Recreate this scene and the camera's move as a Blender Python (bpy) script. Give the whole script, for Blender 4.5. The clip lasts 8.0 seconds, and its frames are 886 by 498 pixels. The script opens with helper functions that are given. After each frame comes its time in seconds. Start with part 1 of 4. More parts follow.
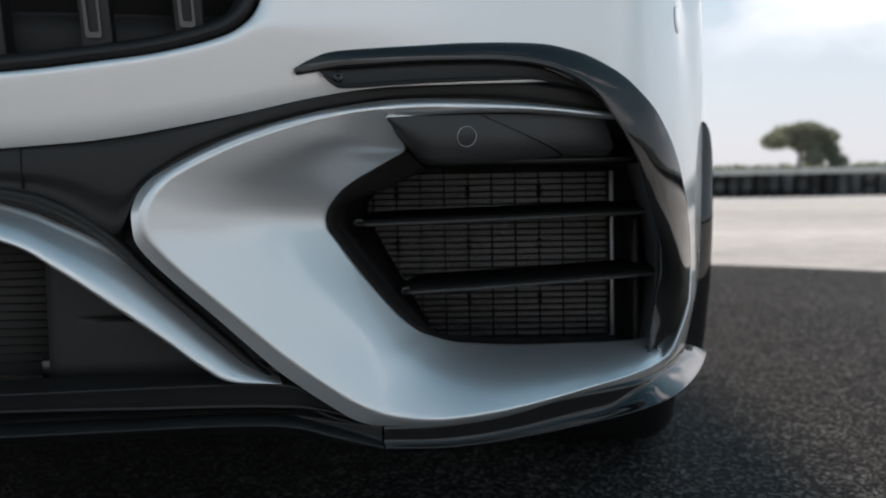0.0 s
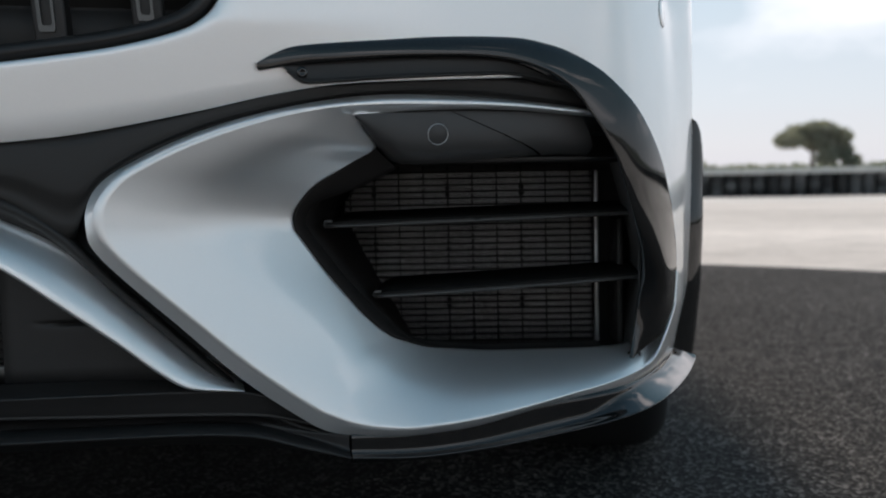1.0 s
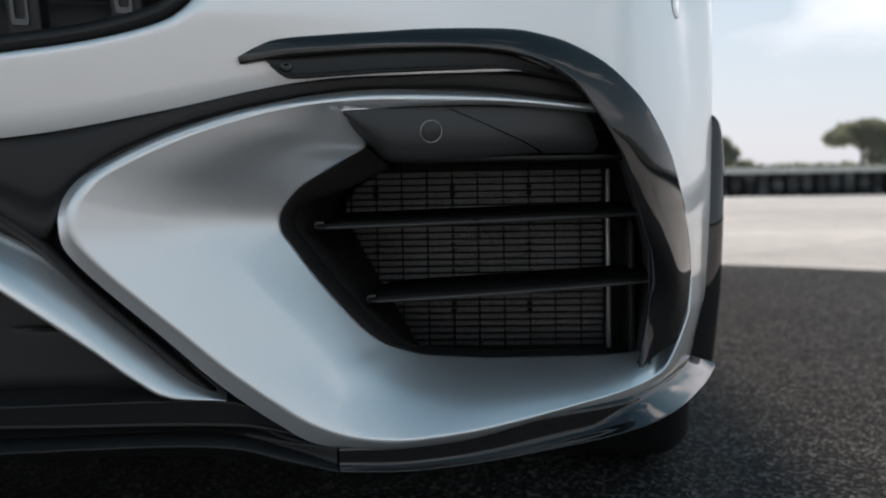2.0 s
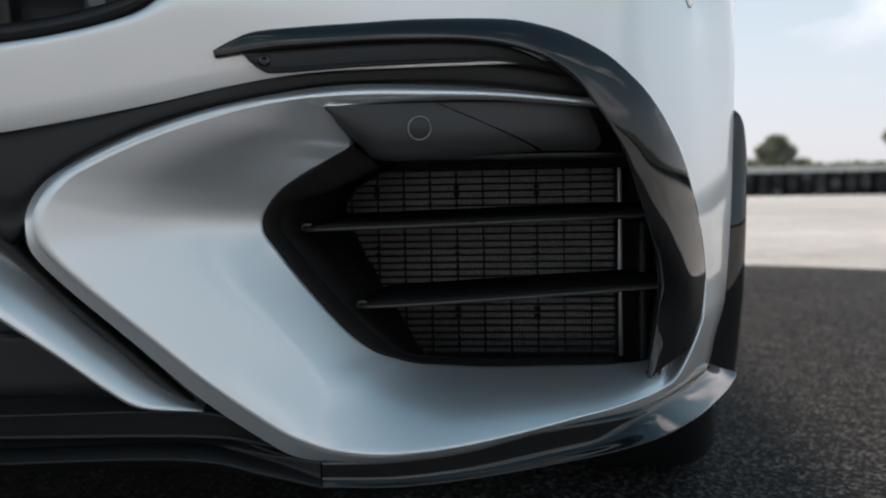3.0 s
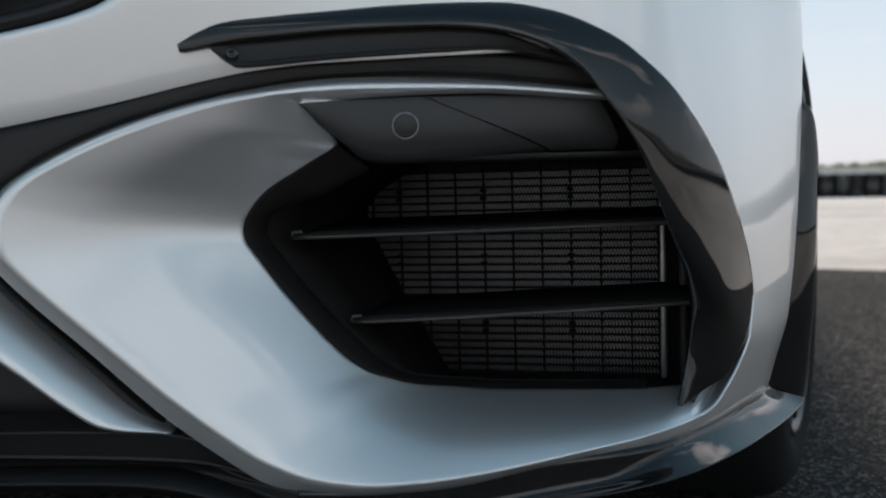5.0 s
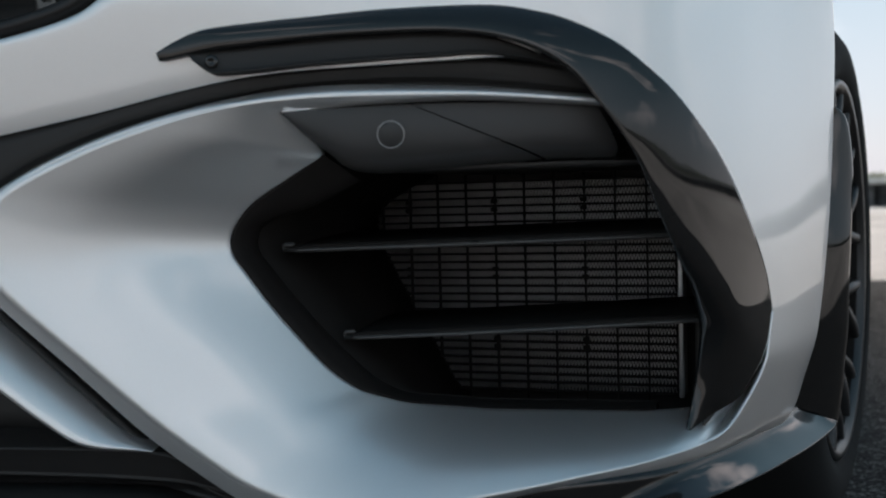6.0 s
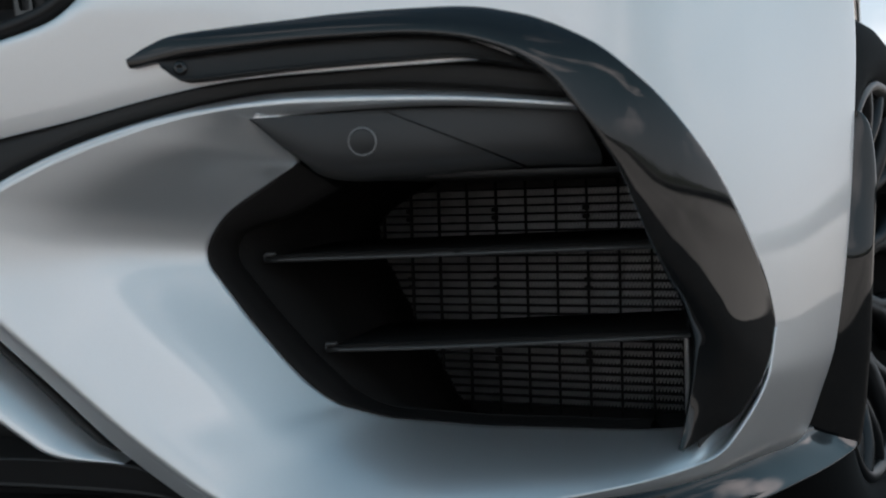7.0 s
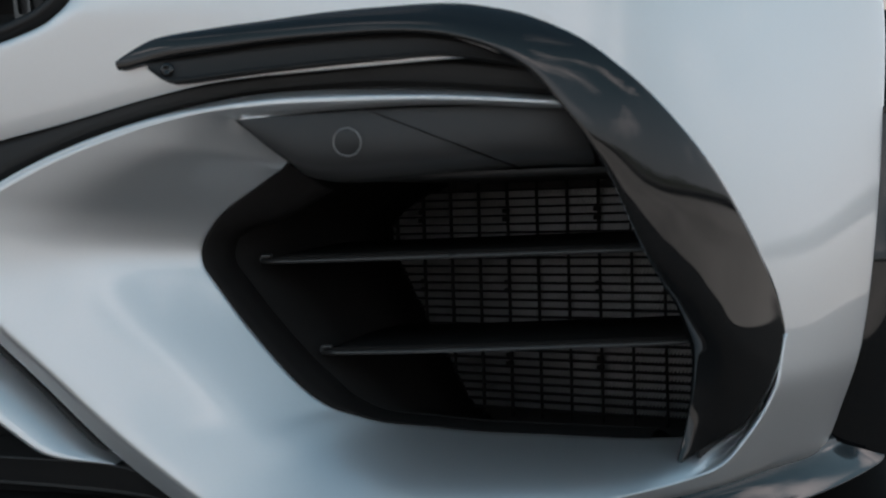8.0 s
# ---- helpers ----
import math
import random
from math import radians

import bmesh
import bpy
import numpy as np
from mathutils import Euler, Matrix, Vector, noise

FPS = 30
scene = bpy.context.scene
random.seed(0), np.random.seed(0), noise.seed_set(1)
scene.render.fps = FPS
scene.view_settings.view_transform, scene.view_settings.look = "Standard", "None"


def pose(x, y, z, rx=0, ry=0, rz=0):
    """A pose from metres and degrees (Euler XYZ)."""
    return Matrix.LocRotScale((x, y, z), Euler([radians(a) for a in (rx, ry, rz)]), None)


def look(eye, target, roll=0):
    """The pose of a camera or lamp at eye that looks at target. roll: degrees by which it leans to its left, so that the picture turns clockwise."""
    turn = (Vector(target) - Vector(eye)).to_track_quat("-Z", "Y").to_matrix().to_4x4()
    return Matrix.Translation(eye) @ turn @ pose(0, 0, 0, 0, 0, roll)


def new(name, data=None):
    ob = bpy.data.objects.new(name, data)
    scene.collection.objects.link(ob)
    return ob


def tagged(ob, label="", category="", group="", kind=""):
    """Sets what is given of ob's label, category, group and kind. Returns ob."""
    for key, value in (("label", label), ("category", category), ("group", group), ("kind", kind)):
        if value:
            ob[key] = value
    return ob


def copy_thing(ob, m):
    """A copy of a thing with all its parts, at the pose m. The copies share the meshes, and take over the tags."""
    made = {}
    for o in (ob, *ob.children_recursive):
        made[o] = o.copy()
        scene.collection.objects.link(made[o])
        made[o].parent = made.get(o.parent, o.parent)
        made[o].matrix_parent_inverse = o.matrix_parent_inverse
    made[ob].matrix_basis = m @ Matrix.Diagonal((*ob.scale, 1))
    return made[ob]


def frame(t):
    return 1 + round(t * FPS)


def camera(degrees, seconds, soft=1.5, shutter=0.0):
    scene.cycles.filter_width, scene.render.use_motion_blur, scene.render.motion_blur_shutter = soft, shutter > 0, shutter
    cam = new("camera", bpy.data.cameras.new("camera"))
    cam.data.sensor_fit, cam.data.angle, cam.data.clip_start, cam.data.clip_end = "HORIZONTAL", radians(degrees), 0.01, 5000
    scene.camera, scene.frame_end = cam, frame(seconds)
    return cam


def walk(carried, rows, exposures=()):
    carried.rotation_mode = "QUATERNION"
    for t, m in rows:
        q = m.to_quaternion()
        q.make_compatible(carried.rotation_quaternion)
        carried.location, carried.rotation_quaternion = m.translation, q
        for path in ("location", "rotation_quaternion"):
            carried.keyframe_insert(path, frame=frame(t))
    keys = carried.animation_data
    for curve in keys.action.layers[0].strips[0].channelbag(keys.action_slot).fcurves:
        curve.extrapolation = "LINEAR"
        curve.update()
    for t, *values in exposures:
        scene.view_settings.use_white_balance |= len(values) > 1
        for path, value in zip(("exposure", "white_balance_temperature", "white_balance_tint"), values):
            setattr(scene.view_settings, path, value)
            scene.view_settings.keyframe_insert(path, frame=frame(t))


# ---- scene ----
cam = camera(45.8, 8.0, soft=1.9)
METRES, EYE, TILT, LEAN, TURN = 0.60, 0.4596, 0.0, 0.0, 0.0
ROWS = [
    (0.0, 0.0, 0.0, 0.0, -0.08, -4.21, 1.09),
    (0.5, 0.0307, 0.0297, -0.0001, -0.04, -4.24, 1.01),
    (1.0, 0.0677, 0.0678, -0.0014, 0.57, -4.24, 1.08),
    (1.5, 0.1069, 0.1129, -0.0017, 1.67, -4.26, 1.08),
    (3.0, 0.232, 0.2541, -0.0042, 5.82, -4.26, 1.21),
    (3.5, 0.2855, 0.3101, -0.0047, 7.36, -4.27, 1.25),
    (4.0, 0.3269, 0.3552, -0.005, 9.19, -4.27, 1.38),
    (4.5, 0.3684, 0.3982, -0.0067, 11.27, -4.2, 1.44),
    (6.0, 0.5106, 0.5308, -0.0093, 17.77, -3.39, 1.69),
    (6.5, 0.5637, 0.5765, -0.0102, 19.75, -3.04, 1.71),
    (7.0, 0.6176, 0.6205, -0.0107, 22.08, -2.91, 1.76),
    (7.5, 0.6657, 0.6588, -0.0127, 24.22, -2.81, 1.77),
    (8.0, 0.7154, 0.6951, -0.0128, 26.7, -2.77, 1.82),
]
# shallow focus on the bumper
cam.data.dof.use_dof, cam.data.dof.focus_distance, cam.data.dof.aperture_fstop = True, 1.02, 6.3
walk(cam, [(t, pose(0, 0, EYE, TILT, LEAN, TURN) @ pose(METRES * x, METRES * y, METRES * z, 90 + pitch, roll, yaw)) for t, x, y, z, yaw, pitch, roll in ROWS],
     exposures=[(0.0, 0.55, 6850, 16), (8.0, 0.55, 6850, 16)])


# ---- world, sun, exposure ----
world = bpy.data.worlds.new("sky")
scene.world = world
world.use_nodes = True
wn, wl = world.node_tree.nodes, world.node_tree.links
SUN_ELEV, SUN_AZ = radians(56), radians(-20)    # azimuth from +y towards +x
sky = wn.new("ShaderNodeTexSky")
sky.sky_type, sky.sun_disc = "NISHITA", False
sky.sun_elevation, sky.sun_rotation = SUN_ELEV, SUN_AZ
sky.dust_density, sky.air_density, sky.ozone_density = 0.4, 0.8, 2.0
# thin broken cloud over the whole dome
tc = wn.new("ShaderNodeTexCoord")
cmap = wn.new("ShaderNodeMapping")
cmap.inputs["Scale"].default_value = (1.0, 1.0, 2.6)
cmap.inputs["Rotation"].default_value = (0, 0, radians(40))
cn = wn.new("ShaderNodeTexNoise")
cn.inputs["Scale"].default_value, cn.inputs["Detail"].default_value, cn.inputs["Roughness"].default_value = 2.0, 8.0, 0.52
cr = wn.new("ShaderNodeValToRGB")
cr.color_ramp.elements[0].position, cr.color_ramp.elements[1].position = 0.53, 0.66
cmix = wn.new("ShaderNodeMix")
cmix.data_type = "RGBA"
cmix.inputs["B"].default_value = (15.5, 15.2, 15.6, 1)
wl.new(tc.outputs["Generated"], cmap.inputs["Vector"])
wl.new(cmap.outputs["Vector"], cn.inputs["Vector"])
wl.new(cn.outputs["Fac"], cr.inputs["Fac"])
pale = wn.new("ShaderNodeHueSaturation")
pale.inputs["Hue"].default_value, pale.inputs["Saturation"].default_value = 0.463, 1.05
wl.new(sky.outputs["Color"], pale.inputs["Color"])
haze = wn.new("ShaderNodeMix")
haze.data_type = "RGBA"
low = wn.new("ShaderNodeValToRGB")
low.color_ramp.elements[0].position, low.color_ramp.elements[1].position = 0.10, 0.45
low.color_ramp.elements[0].color, low.color_ramp.elements[1].color = (0.81, 0.88, 0.98, 1), (0.53, 0.79, 0.88, 1)
gain = wn.new("ShaderNodeVectorMath")
gain.operation = "SCALE"
gain.inputs["Scale"].default_value = 7.0
wl.new(low.outputs["Color"], gain.inputs[0])
# haze thickens towards the horizon, and is palest on the sun's side
up = wn.new("ShaderNodeSeparateXYZ")
wl.new(tc.outputs["Generated"], up.inputs["Vector"])
facing = wn.new("ShaderNodeMapRange")
facing.inputs["From Min"].default_value, facing.inputs["From Max"].default_value = 0.30, 0.92
wl.new(up.outputs["Y"], facing.inputs["Value"])
side = wn.new("ShaderNodeMix")
side.data_type = "RGBA"
side.inputs["A"].default_value, side.inputs["B"].default_value = (0.80, 0.845, 0.865, 1), (1, 1, 1, 1)
wl.new(facing.outputs["Result"], side.inputs["Factor"])
tint = wn.new("ShaderNodeVectorMath")
tint.operation = "MULTIPLY"
wl.new(gain.outputs["Vector"], tint.inputs[0])
wl.new(side.outputs["Result"], tint.inputs[1])
wl.new(tint.outputs["Vector"], haze.inputs["B"])
wl.new(up.outputs["Z"], low.inputs["Fac"])
thin = wn.new("ShaderNodeMapRange")
thick = wn.new("ShaderNodeMapRange")
thick.inputs["From Min"].default_value, thick.inputs["From Max"].default_value = 0.05, 0.3
thick.inputs["To Min"].default_value = 0.10
wl.new(up.outputs["Z"], thick.inputs["Value"])
veil = wn.new("ShaderNodeMath")
veil.operation = "MULTIPLY"
wl.new(cr.outputs["Color"], veil.inputs[0])
wl.new(thick.outputs["Result"], veil.inputs[1])
clear = wn.new("ShaderNodeMapRange")
clear.inputs["From Min"].default_value, clear.inputs["From Max"].default_value = 0.5, 0.8
clear.inputs["To Min"].default_value, clear.inputs["To Max"].default_value = 1.0, 0.12
wl.new(up.outputs["Z"], clear.inputs["Value"])
broken = wn.new("ShaderNodeMath")
broken.operation = "MULTIPLY"
wl.new(veil.outputs["Value"], broken.inputs[0])
wl.new(clear.outputs["Result"], broken.inputs[1])
wl.new(broken.outputs["Value"], cmix.inputs["Factor"])
thin.inputs["From Max"].default_value = 0.8
thin.inputs["To Min"].default_value, thin.inputs["To Max"].default_value = 0.85, 0.06
wl.new(up.outputs["Z"], thin.inputs["Value"])
wl.new(thin.outputs["Result"], haze.inputs["Factor"])
wl.new(pale.outputs["Color"], haze.inputs["A"])
wl.new(haze.outputs["Result"], cmix.inputs["A"])
bg = wn["Background"]
bg.inputs["Strength"].default_value = 0.088
wl.new(cmix.outputs["Result"], bg.inputs["Color"])

sun = new("sun", bpy.data.lights.new("sun", "SUN"))
sun.data.energy, sun.data.angle, sun.data.color = 1.7, radians(12), (1.0, 0.87, 0.72)
sun_dir = Vector((math.sin(SUN_AZ) * math.cos(SUN_ELEV), math.cos(SUN_AZ) * math.cos(SUN_ELEV), math.sin(SUN_ELEV)))
sun.matrix_world = look(sun_dir * 30, (0, 0, 0))


# ---- materials ----
def material(name, base, rough, metal=0.0, coat=0.0, vary=0.12, scale=30.0, bump=0.0, bump_scale=400.0, rvary=0.08, coat_rough=0.02, spec=0.5, coat_ior=1.5):
    """A surface with broad tone variation, uneven gloss and fine relief, in object space (metres)."""
    m = bpy.data.materials.new(name)
    m.use_nodes = True
    n, l = m.node_tree.nodes, m.node_tree.links
    p = n["Principled BSDF"]
    p.inputs["Metallic"].default_value, p.inputs["Coat Weight"].default_value = metal, coat
    p.inputs["Coat Roughness"].default_value, p.inputs["Specular IOR Level"].default_value = coat_rough, spec
    p.inputs["Coat IOR"].default_value = coat_ior
    co = n.new("ShaderNodeTexCoord")
    a = n.new("ShaderNodeTexNoise")
    a.inputs["Scale"].default_value, a.inputs["Detail"].default_value = scale, 6.0
    l.new(co.outputs["Object"], a.inputs["Vector"])
    ramp = n.new("ShaderNodeMapRange")
    ramp.inputs["To Min"].default_value, ramp.inputs["To Max"].default_value = 1 - vary, 1 + vary
    l.new(a.outputs["Fac"], ramp.inputs["Value"])
    mul = n.new("ShaderNodeVectorMath")
    mul.operation = "SCALE"
    mul.inputs[0].default_value = base
    l.new(ramp.outputs["Result"], mul.inputs["Scale"])
    l.new(mul.outputs["Vector"], p.inputs["Base Color"])
    rr = n.new("ShaderNodeMapRange")
    rr.inputs["To Min"].default_value, rr.inputs["To Max"].default_value = max(0.02, rough - rvary), rough + rvary
    l.new(a.outputs["Fac"], rr.inputs["Value"])
    l.new(rr.outputs["Result"], p.inputs["Roughness"])
    if bump:
        b = n.new("ShaderNodeTexNoise")
        b.inputs["Scale"].default_value, b.inputs["Detail"].default_value = bump_scale, 3.0
        l.new(co.outputs["Object"], b.inputs["Vector"])
        bp = n.new("ShaderNodeBump")
        bp.inputs["Strength"].default_value, bp.inputs["Distance"].default_value = bump, 0.001
        l.new(b.outputs["Fac"], bp.inputs["Height"])
        l.new(bp.outputs["Normal"], p.inputs["Normal"])
    return m


SILVER = material("silver_metallic_paint", (0.93, 0.925, 0.92), 0.475, metal=0.89, coat=1.0, vary=0.02, scale=700.0, rvary=0.01, coat_ior=1.6)
GLOSS = material("gloss_black_trim", (0.013, 0.013, 0.0132), 0.045, vary=0.2, rvary=0.015, spec=0.65)
SATIN = material("satin_black_plastic", (0.029, 0.0272, 0.026), 0.50, vary=0.15, bump=0.15, bump_scale=1500, spec=0.35)
# paler than the blade, to paint the light caught along its front edge
BEAD = material("lit_louvre_bead", (0.06, 0.0585, 0.057), 0.30, vary=0.1)
MATTE = material("grained_black_plastic", (0.025, 0.0228, 0.0215), 0.58, vary=0.15, bump=0.3, bump_scale=1200)
PANEL = material("charcoal_sensor_panel", (0.050, 0.0485, 0.048), 0.48, vary=0.08, bump=0.08, bump_scale=2500)
DEEP = material("duct_black", (0.062, 0.058, 0.056), 0.8, vary=0.2)
CORE = material("radiator_aluminium", (0.50, 0.495, 0.49), 0.42, metal=0.8, vary=0.3, scale=60)
SILL = material("low_sheen_black_sill", (0.017, 0.0155, 0.015), 0.50, vary=0.2, bump=0.1)
DUCT = material("duct_black_plastic", (0.021, 0.0193, 0.0184), 0.6, vary=0.2, spec=0.04)
BEZEL = material("satin_bezel_plastic", (0.020, 0.0175, 0.0165), 0.55, vary=0.15, bump=0.15, bump_scale=1500, spec=0.10)
STEEL = material("brushed_end_tank", (0.52, 0.52, 0.515), 0.42, metal=0.8, vary=0.2, scale=50)
CHROME = material("dark_chrome", (0.095, 0.093, 0.090), 0.32, metal=1.0, vary=0.1)
RUBBER = material("tyre_rubber", (0.014, 0.014, 0.014), 0.92, vary=0.25, scale=40, bump=0.3, bump_scale=300, spec=0.25)
RIM = material("gunmetal_alloy", (0.055, 0.056, 0.058), 0.38, metal=0.8, vary=0.1)
def worn_rubber():
    m = material("weathered_tyre_rubber", (0.014, 0.014, 0.014), 0.9, vary=0.3, scale=8, spec=0.3)
    n, l = m.node_tree.nodes, m.node_tree.links
    info = n.new("ShaderNodeObjectInfo")
    wear = n.new("ShaderNodeMapRange")
    wear.inputs["From Min"].default_value = 0.35
    wear.inputs["To Min"].default_value, wear.inputs["To Max"].default_value = 2.0, 7.5
    l.new(info.outputs["Random"], wear.inputs["Value"])
    mul = n.new("ShaderNodeVectorMath")
    mul.operation = "SCALE"
    base = n["Principled BSDF"].inputs["Base Color"].links[0].from_socket
    l.new(base, mul.inputs[0])
    l.new(wear.outputs["Result"], mul.inputs["Scale"])
    l.new(mul.outputs["Vector"], n["Principled BSDF"].inputs["Base Color"])
    return m


WORN = worn_rubber()
CAP = material("weathered_white_cap", (0.55, 0.55, 0.53), 0.8, vary=0.25, scale=3)
BARK = material("bark", (0.09, 0.07, 0.05), 0.9, vary=0.3, scale=3)


def ground_material(name, base, speck, grain, patch, rough, mottle=0.1, sheen=0.5, streak=1.0):
    m = bpy.data.materials.new(name)
    m.use_nodes = True
    n, l = m.node_tree.nodes, m.node_tree.links
    p = n["Principled BSDF"]
    co = n.new("ShaderNodeTexCoord")
    vor = n.new("ShaderNodeTexVoronoi")
    vor.inputs["Scale"].default_value = grain
    l.new(co.outputs["Object"], vor.inputs["Vector"])
    sp = n.new("ShaderNodeSeparateColor")
    l.new(vor.outputs["Color"], sp.inputs["Color"])
    ramp = n.new("ShaderNodeValToRGB")
    ramp.color_ramp.elements[0].color = (*[c * 0.75 for c in base], 1)
    ramp.color_ramp.elements[0].position = 0.62
    ramp.color_ramp.elements[1].color = (*speck, 1)
    ramp.color_ramp.elements[1].position = 1.0
    l.new(sp.outputs["Red"], ramp.inputs["Fac"])
    big = n.new("ShaderNodeTexNoise")
    big.inputs["Scale"].default_value, big.inputs["Detail"].default_value = patch, 5.0
    mp = n.new("ShaderNodeMapping")
    mp.inputs["Scale"].default_value = (1 / streak, streak, 1)
    l.new(co.outputs["Object"], mp.inputs["Vector"])
    l.new(mp.outputs["Vector"], big.inputs["Vector"])
    mr = n.new("ShaderNodeMapRange")
    mr.inputs["From Min"].default_value, mr.inputs["From Max"].default_value = 0.3, 0.7
    mr.inputs["To Min"].default_value, mr.inputs["To Max"].default_value = 0.72, 1.28
    l.new(big.outputs["Fac"], mr.inputs["Value"])
    mid = n.new("ShaderNodeTexNoise")
    mid.inputs["Scale"].default_value, mid.inputs["Detail"].default_value = grain / 9, 4.0
    l.new(co.outputs["Object"], mid.inputs["Vector"])
    mm = n.new("ShaderNodeMapRange")
    mm.inputs["From Min"].default_value, mm.inputs["From Max"].default_value = 0.3, 0.7
    mm.inputs["To Min"].default_value, mm.inputs["To Max"].default_value = 1 - mottle, 1 + mottle
    l.new(mid.outputs["Fac"], mm.inputs["Value"])
    both = n.new("ShaderNodeMath")
    both.operation = "MULTIPLY"
    l.new(mr.outputs["Result"], both.inputs[0])
    l.new(mm.outputs["Result"], both.inputs[1])
    mul = n.new("ShaderNodeVectorMath")
    mul.operation = "SCALE"
    l.new(ramp.outputs["Color"], mul.inputs[0])
    l.new(both.outputs["Value"], mul.inputs["Scale"])
    l.new(mul.outputs["Vector"], p.inputs["Base Color"])
    p.inputs["Roughness"].default_value, p.inputs["Specular IOR Level"].default_value = rough, sheen
    bp = n.new("ShaderNodeBump")
    bp.inputs["Strength"].default_value, bp.inputs["Distance"].default_value = 0.9, 0.003
    l.new(vor.outputs["Distance"], bp.inputs["Height"])
    l.new(bp.outputs["Normal"], p.inputs["Normal"])
    return m


ASPHALT = ground_material("dark_asphalt", (0.0145, 0.0139, 0.0133), (0.165, 0.158, 0.152), 185.0, 0.9, 0.85, 0.32, 0.2)
CONCRETE = ground_material("pale_concrete", (0.82, 0.77, 0.73), (0.70, 0.655, 0.62), 40.0, 0.22, 0.9, 0.1, 0.5, 1.8)

WHITER = ground_material("white_concrete", (0.95, 0.92, 0.89), (0.86, 0.83, 0.80), 40.0, 0.22, 0.9, 0.05, 0.5, 1.8)


def leaf_material(name, base):
    """Matt leaves that let part of the light through."""
    m = material(name, base, 0.6, vary=0.45, scale=0.6)
    n, l = m.node_tree.nodes, m.node_tree.links
    tr = n.new("ShaderNodeBsdfTranslucent")
    tr.inputs["Color"].default_value = (base[0] * 2.0, base[1] * 2.1, base[2] * 1.6, 1)
    mx = n.new("ShaderNodeMixShader")
    mx.inputs["Fac"].default_value = 0.5
    l.new(n["Principled BSDF"].outputs["BSDF"], mx.inputs[1])
    l.new(tr.outputs["BSDF"], mx.inputs[2])
    l.new(mx.outputs["Shader"], n["Material Output"].inputs["Surface"])
    return m


# greyed, lightened leaf colour: the pale distance haze is put into it
LEAF = leaf_material("hazed_leaf", (0.225, 0.226, 0.20))
HEDGE = leaf_material("far_woods", (0.17, 0.18, 0.14))


# ---- small geometry kit ----
def natural_spline(xs, ys):
    n = len(xs)
    a, b, h = np.zeros((n, n)), np.zeros(n), np.diff(xs)
    a[0, 0] = a[-1, -1] = 1
    for i in range(1, n - 1):
        a[i, i - 1], a[i, i], a[i, i + 1] = h[i - 1], 2 * (h[i - 1] + h[i]), h[i]
        b[i] = 3 * ((ys[i + 1] - ys[i]) / h[i] - (ys[i] - ys[i - 1]) / h[i - 1])
    return np.linalg.solve(a, b)


# the car's nose in plan: x across, y back from the camera's start
NOSE_X = np.array([-1.3, -0.90, -0.63, -0.50, -0.40, -0.30, -0.226, -0.137, -0.05, 0.05, 0.125, 0.165, 0.205, 0.235, 0.265, 0.30, 0.335, 0.362])
NOSE_Y = np.array([1.02, 0.93, 0.905, 0.913, 0.929, 0.957, 0.984, 1.013, 1.036, 1.066, 1.091, 1.105, 1.122, 1.149, 1.197, 1.276, 1.376, 1.455])
NOSE_C = natural_spline(NOSE_X, NOSE_Y)


def nose(x):
    """The nose's y at x, and its slope; straight past the ends."""
    xe = min(max(x, NOSE_X[0]), NOSE_X[-1])
    i = int(np.clip(np.searchsorted(NOSE_X, xe) - 1, 0, len(NOSE_X) - 2))
    h, u = NOSE_X[i + 1] - NOSE_X[i], xe - NOSE_X[i]
    b = (NOSE_Y[i + 1] - NOSE_Y[i]) / h - h * (2 * NOSE_C[i] + NOSE_C[i + 1]) / 3
    d = (NOSE_C[i + 1] - NOSE_C[i]) / (3 * h)
    g = b + 2 * NOSE_C[i] * u + 3 * d * u * u
    return NOSE_Y[i] + b * u + NOSE_C[i] * u * u + d * u ** 3 + g * (x - xe), g


def on(x, z, d=0.0):
    """A point of the nose at x and height z, d metres out of the skin."""
    y, g = nose(x)
    k = 1 / math.hypot(g, 1)
    return Vector((x + d * g * k, y - d * k, z))


def inset(x, z, d, lift=0.0):
    """A point set back into the nose; round the corner straight back instead of square to the skin."""
    w = smooth((x - 0.14) / 0.07)
    return on(x, z, d * (1 - w) + lift) + Vector((0, -d * w, 0))


def curve(points, n):
    """n points evenly along a smooth curve through the points (any dimension)."""
    p = np.array(points, float)
    q = np.vstack([2 * p[0] - p[1], p, 2 * p[-1] - p[-2]])
    out = []
    for i in range(1, len(q) - 2):
        for u in np.linspace(0, 1, 16, endpoint=False):
            a, b, c, d = q[i - 1], q[i], q[i + 1], q[i + 2]
            out.append(0.5 * (2 * b + (c - a) * u + (2 * a - 5 * b + 4 * c - d) * u * u + (3 * b - a - 3 * c + d) * u ** 3))
    out.append(q[-2])
    out = np.array(out)
    s = np.concatenate([[0], np.cumsum(np.linalg.norm(np.diff(out, axis=0), axis=1))])
    t = np.linspace(0, s[-1], n)
    return np.stack([np.interp(t, s, out[:, k]) for k in range(out.shape[1])], 1)


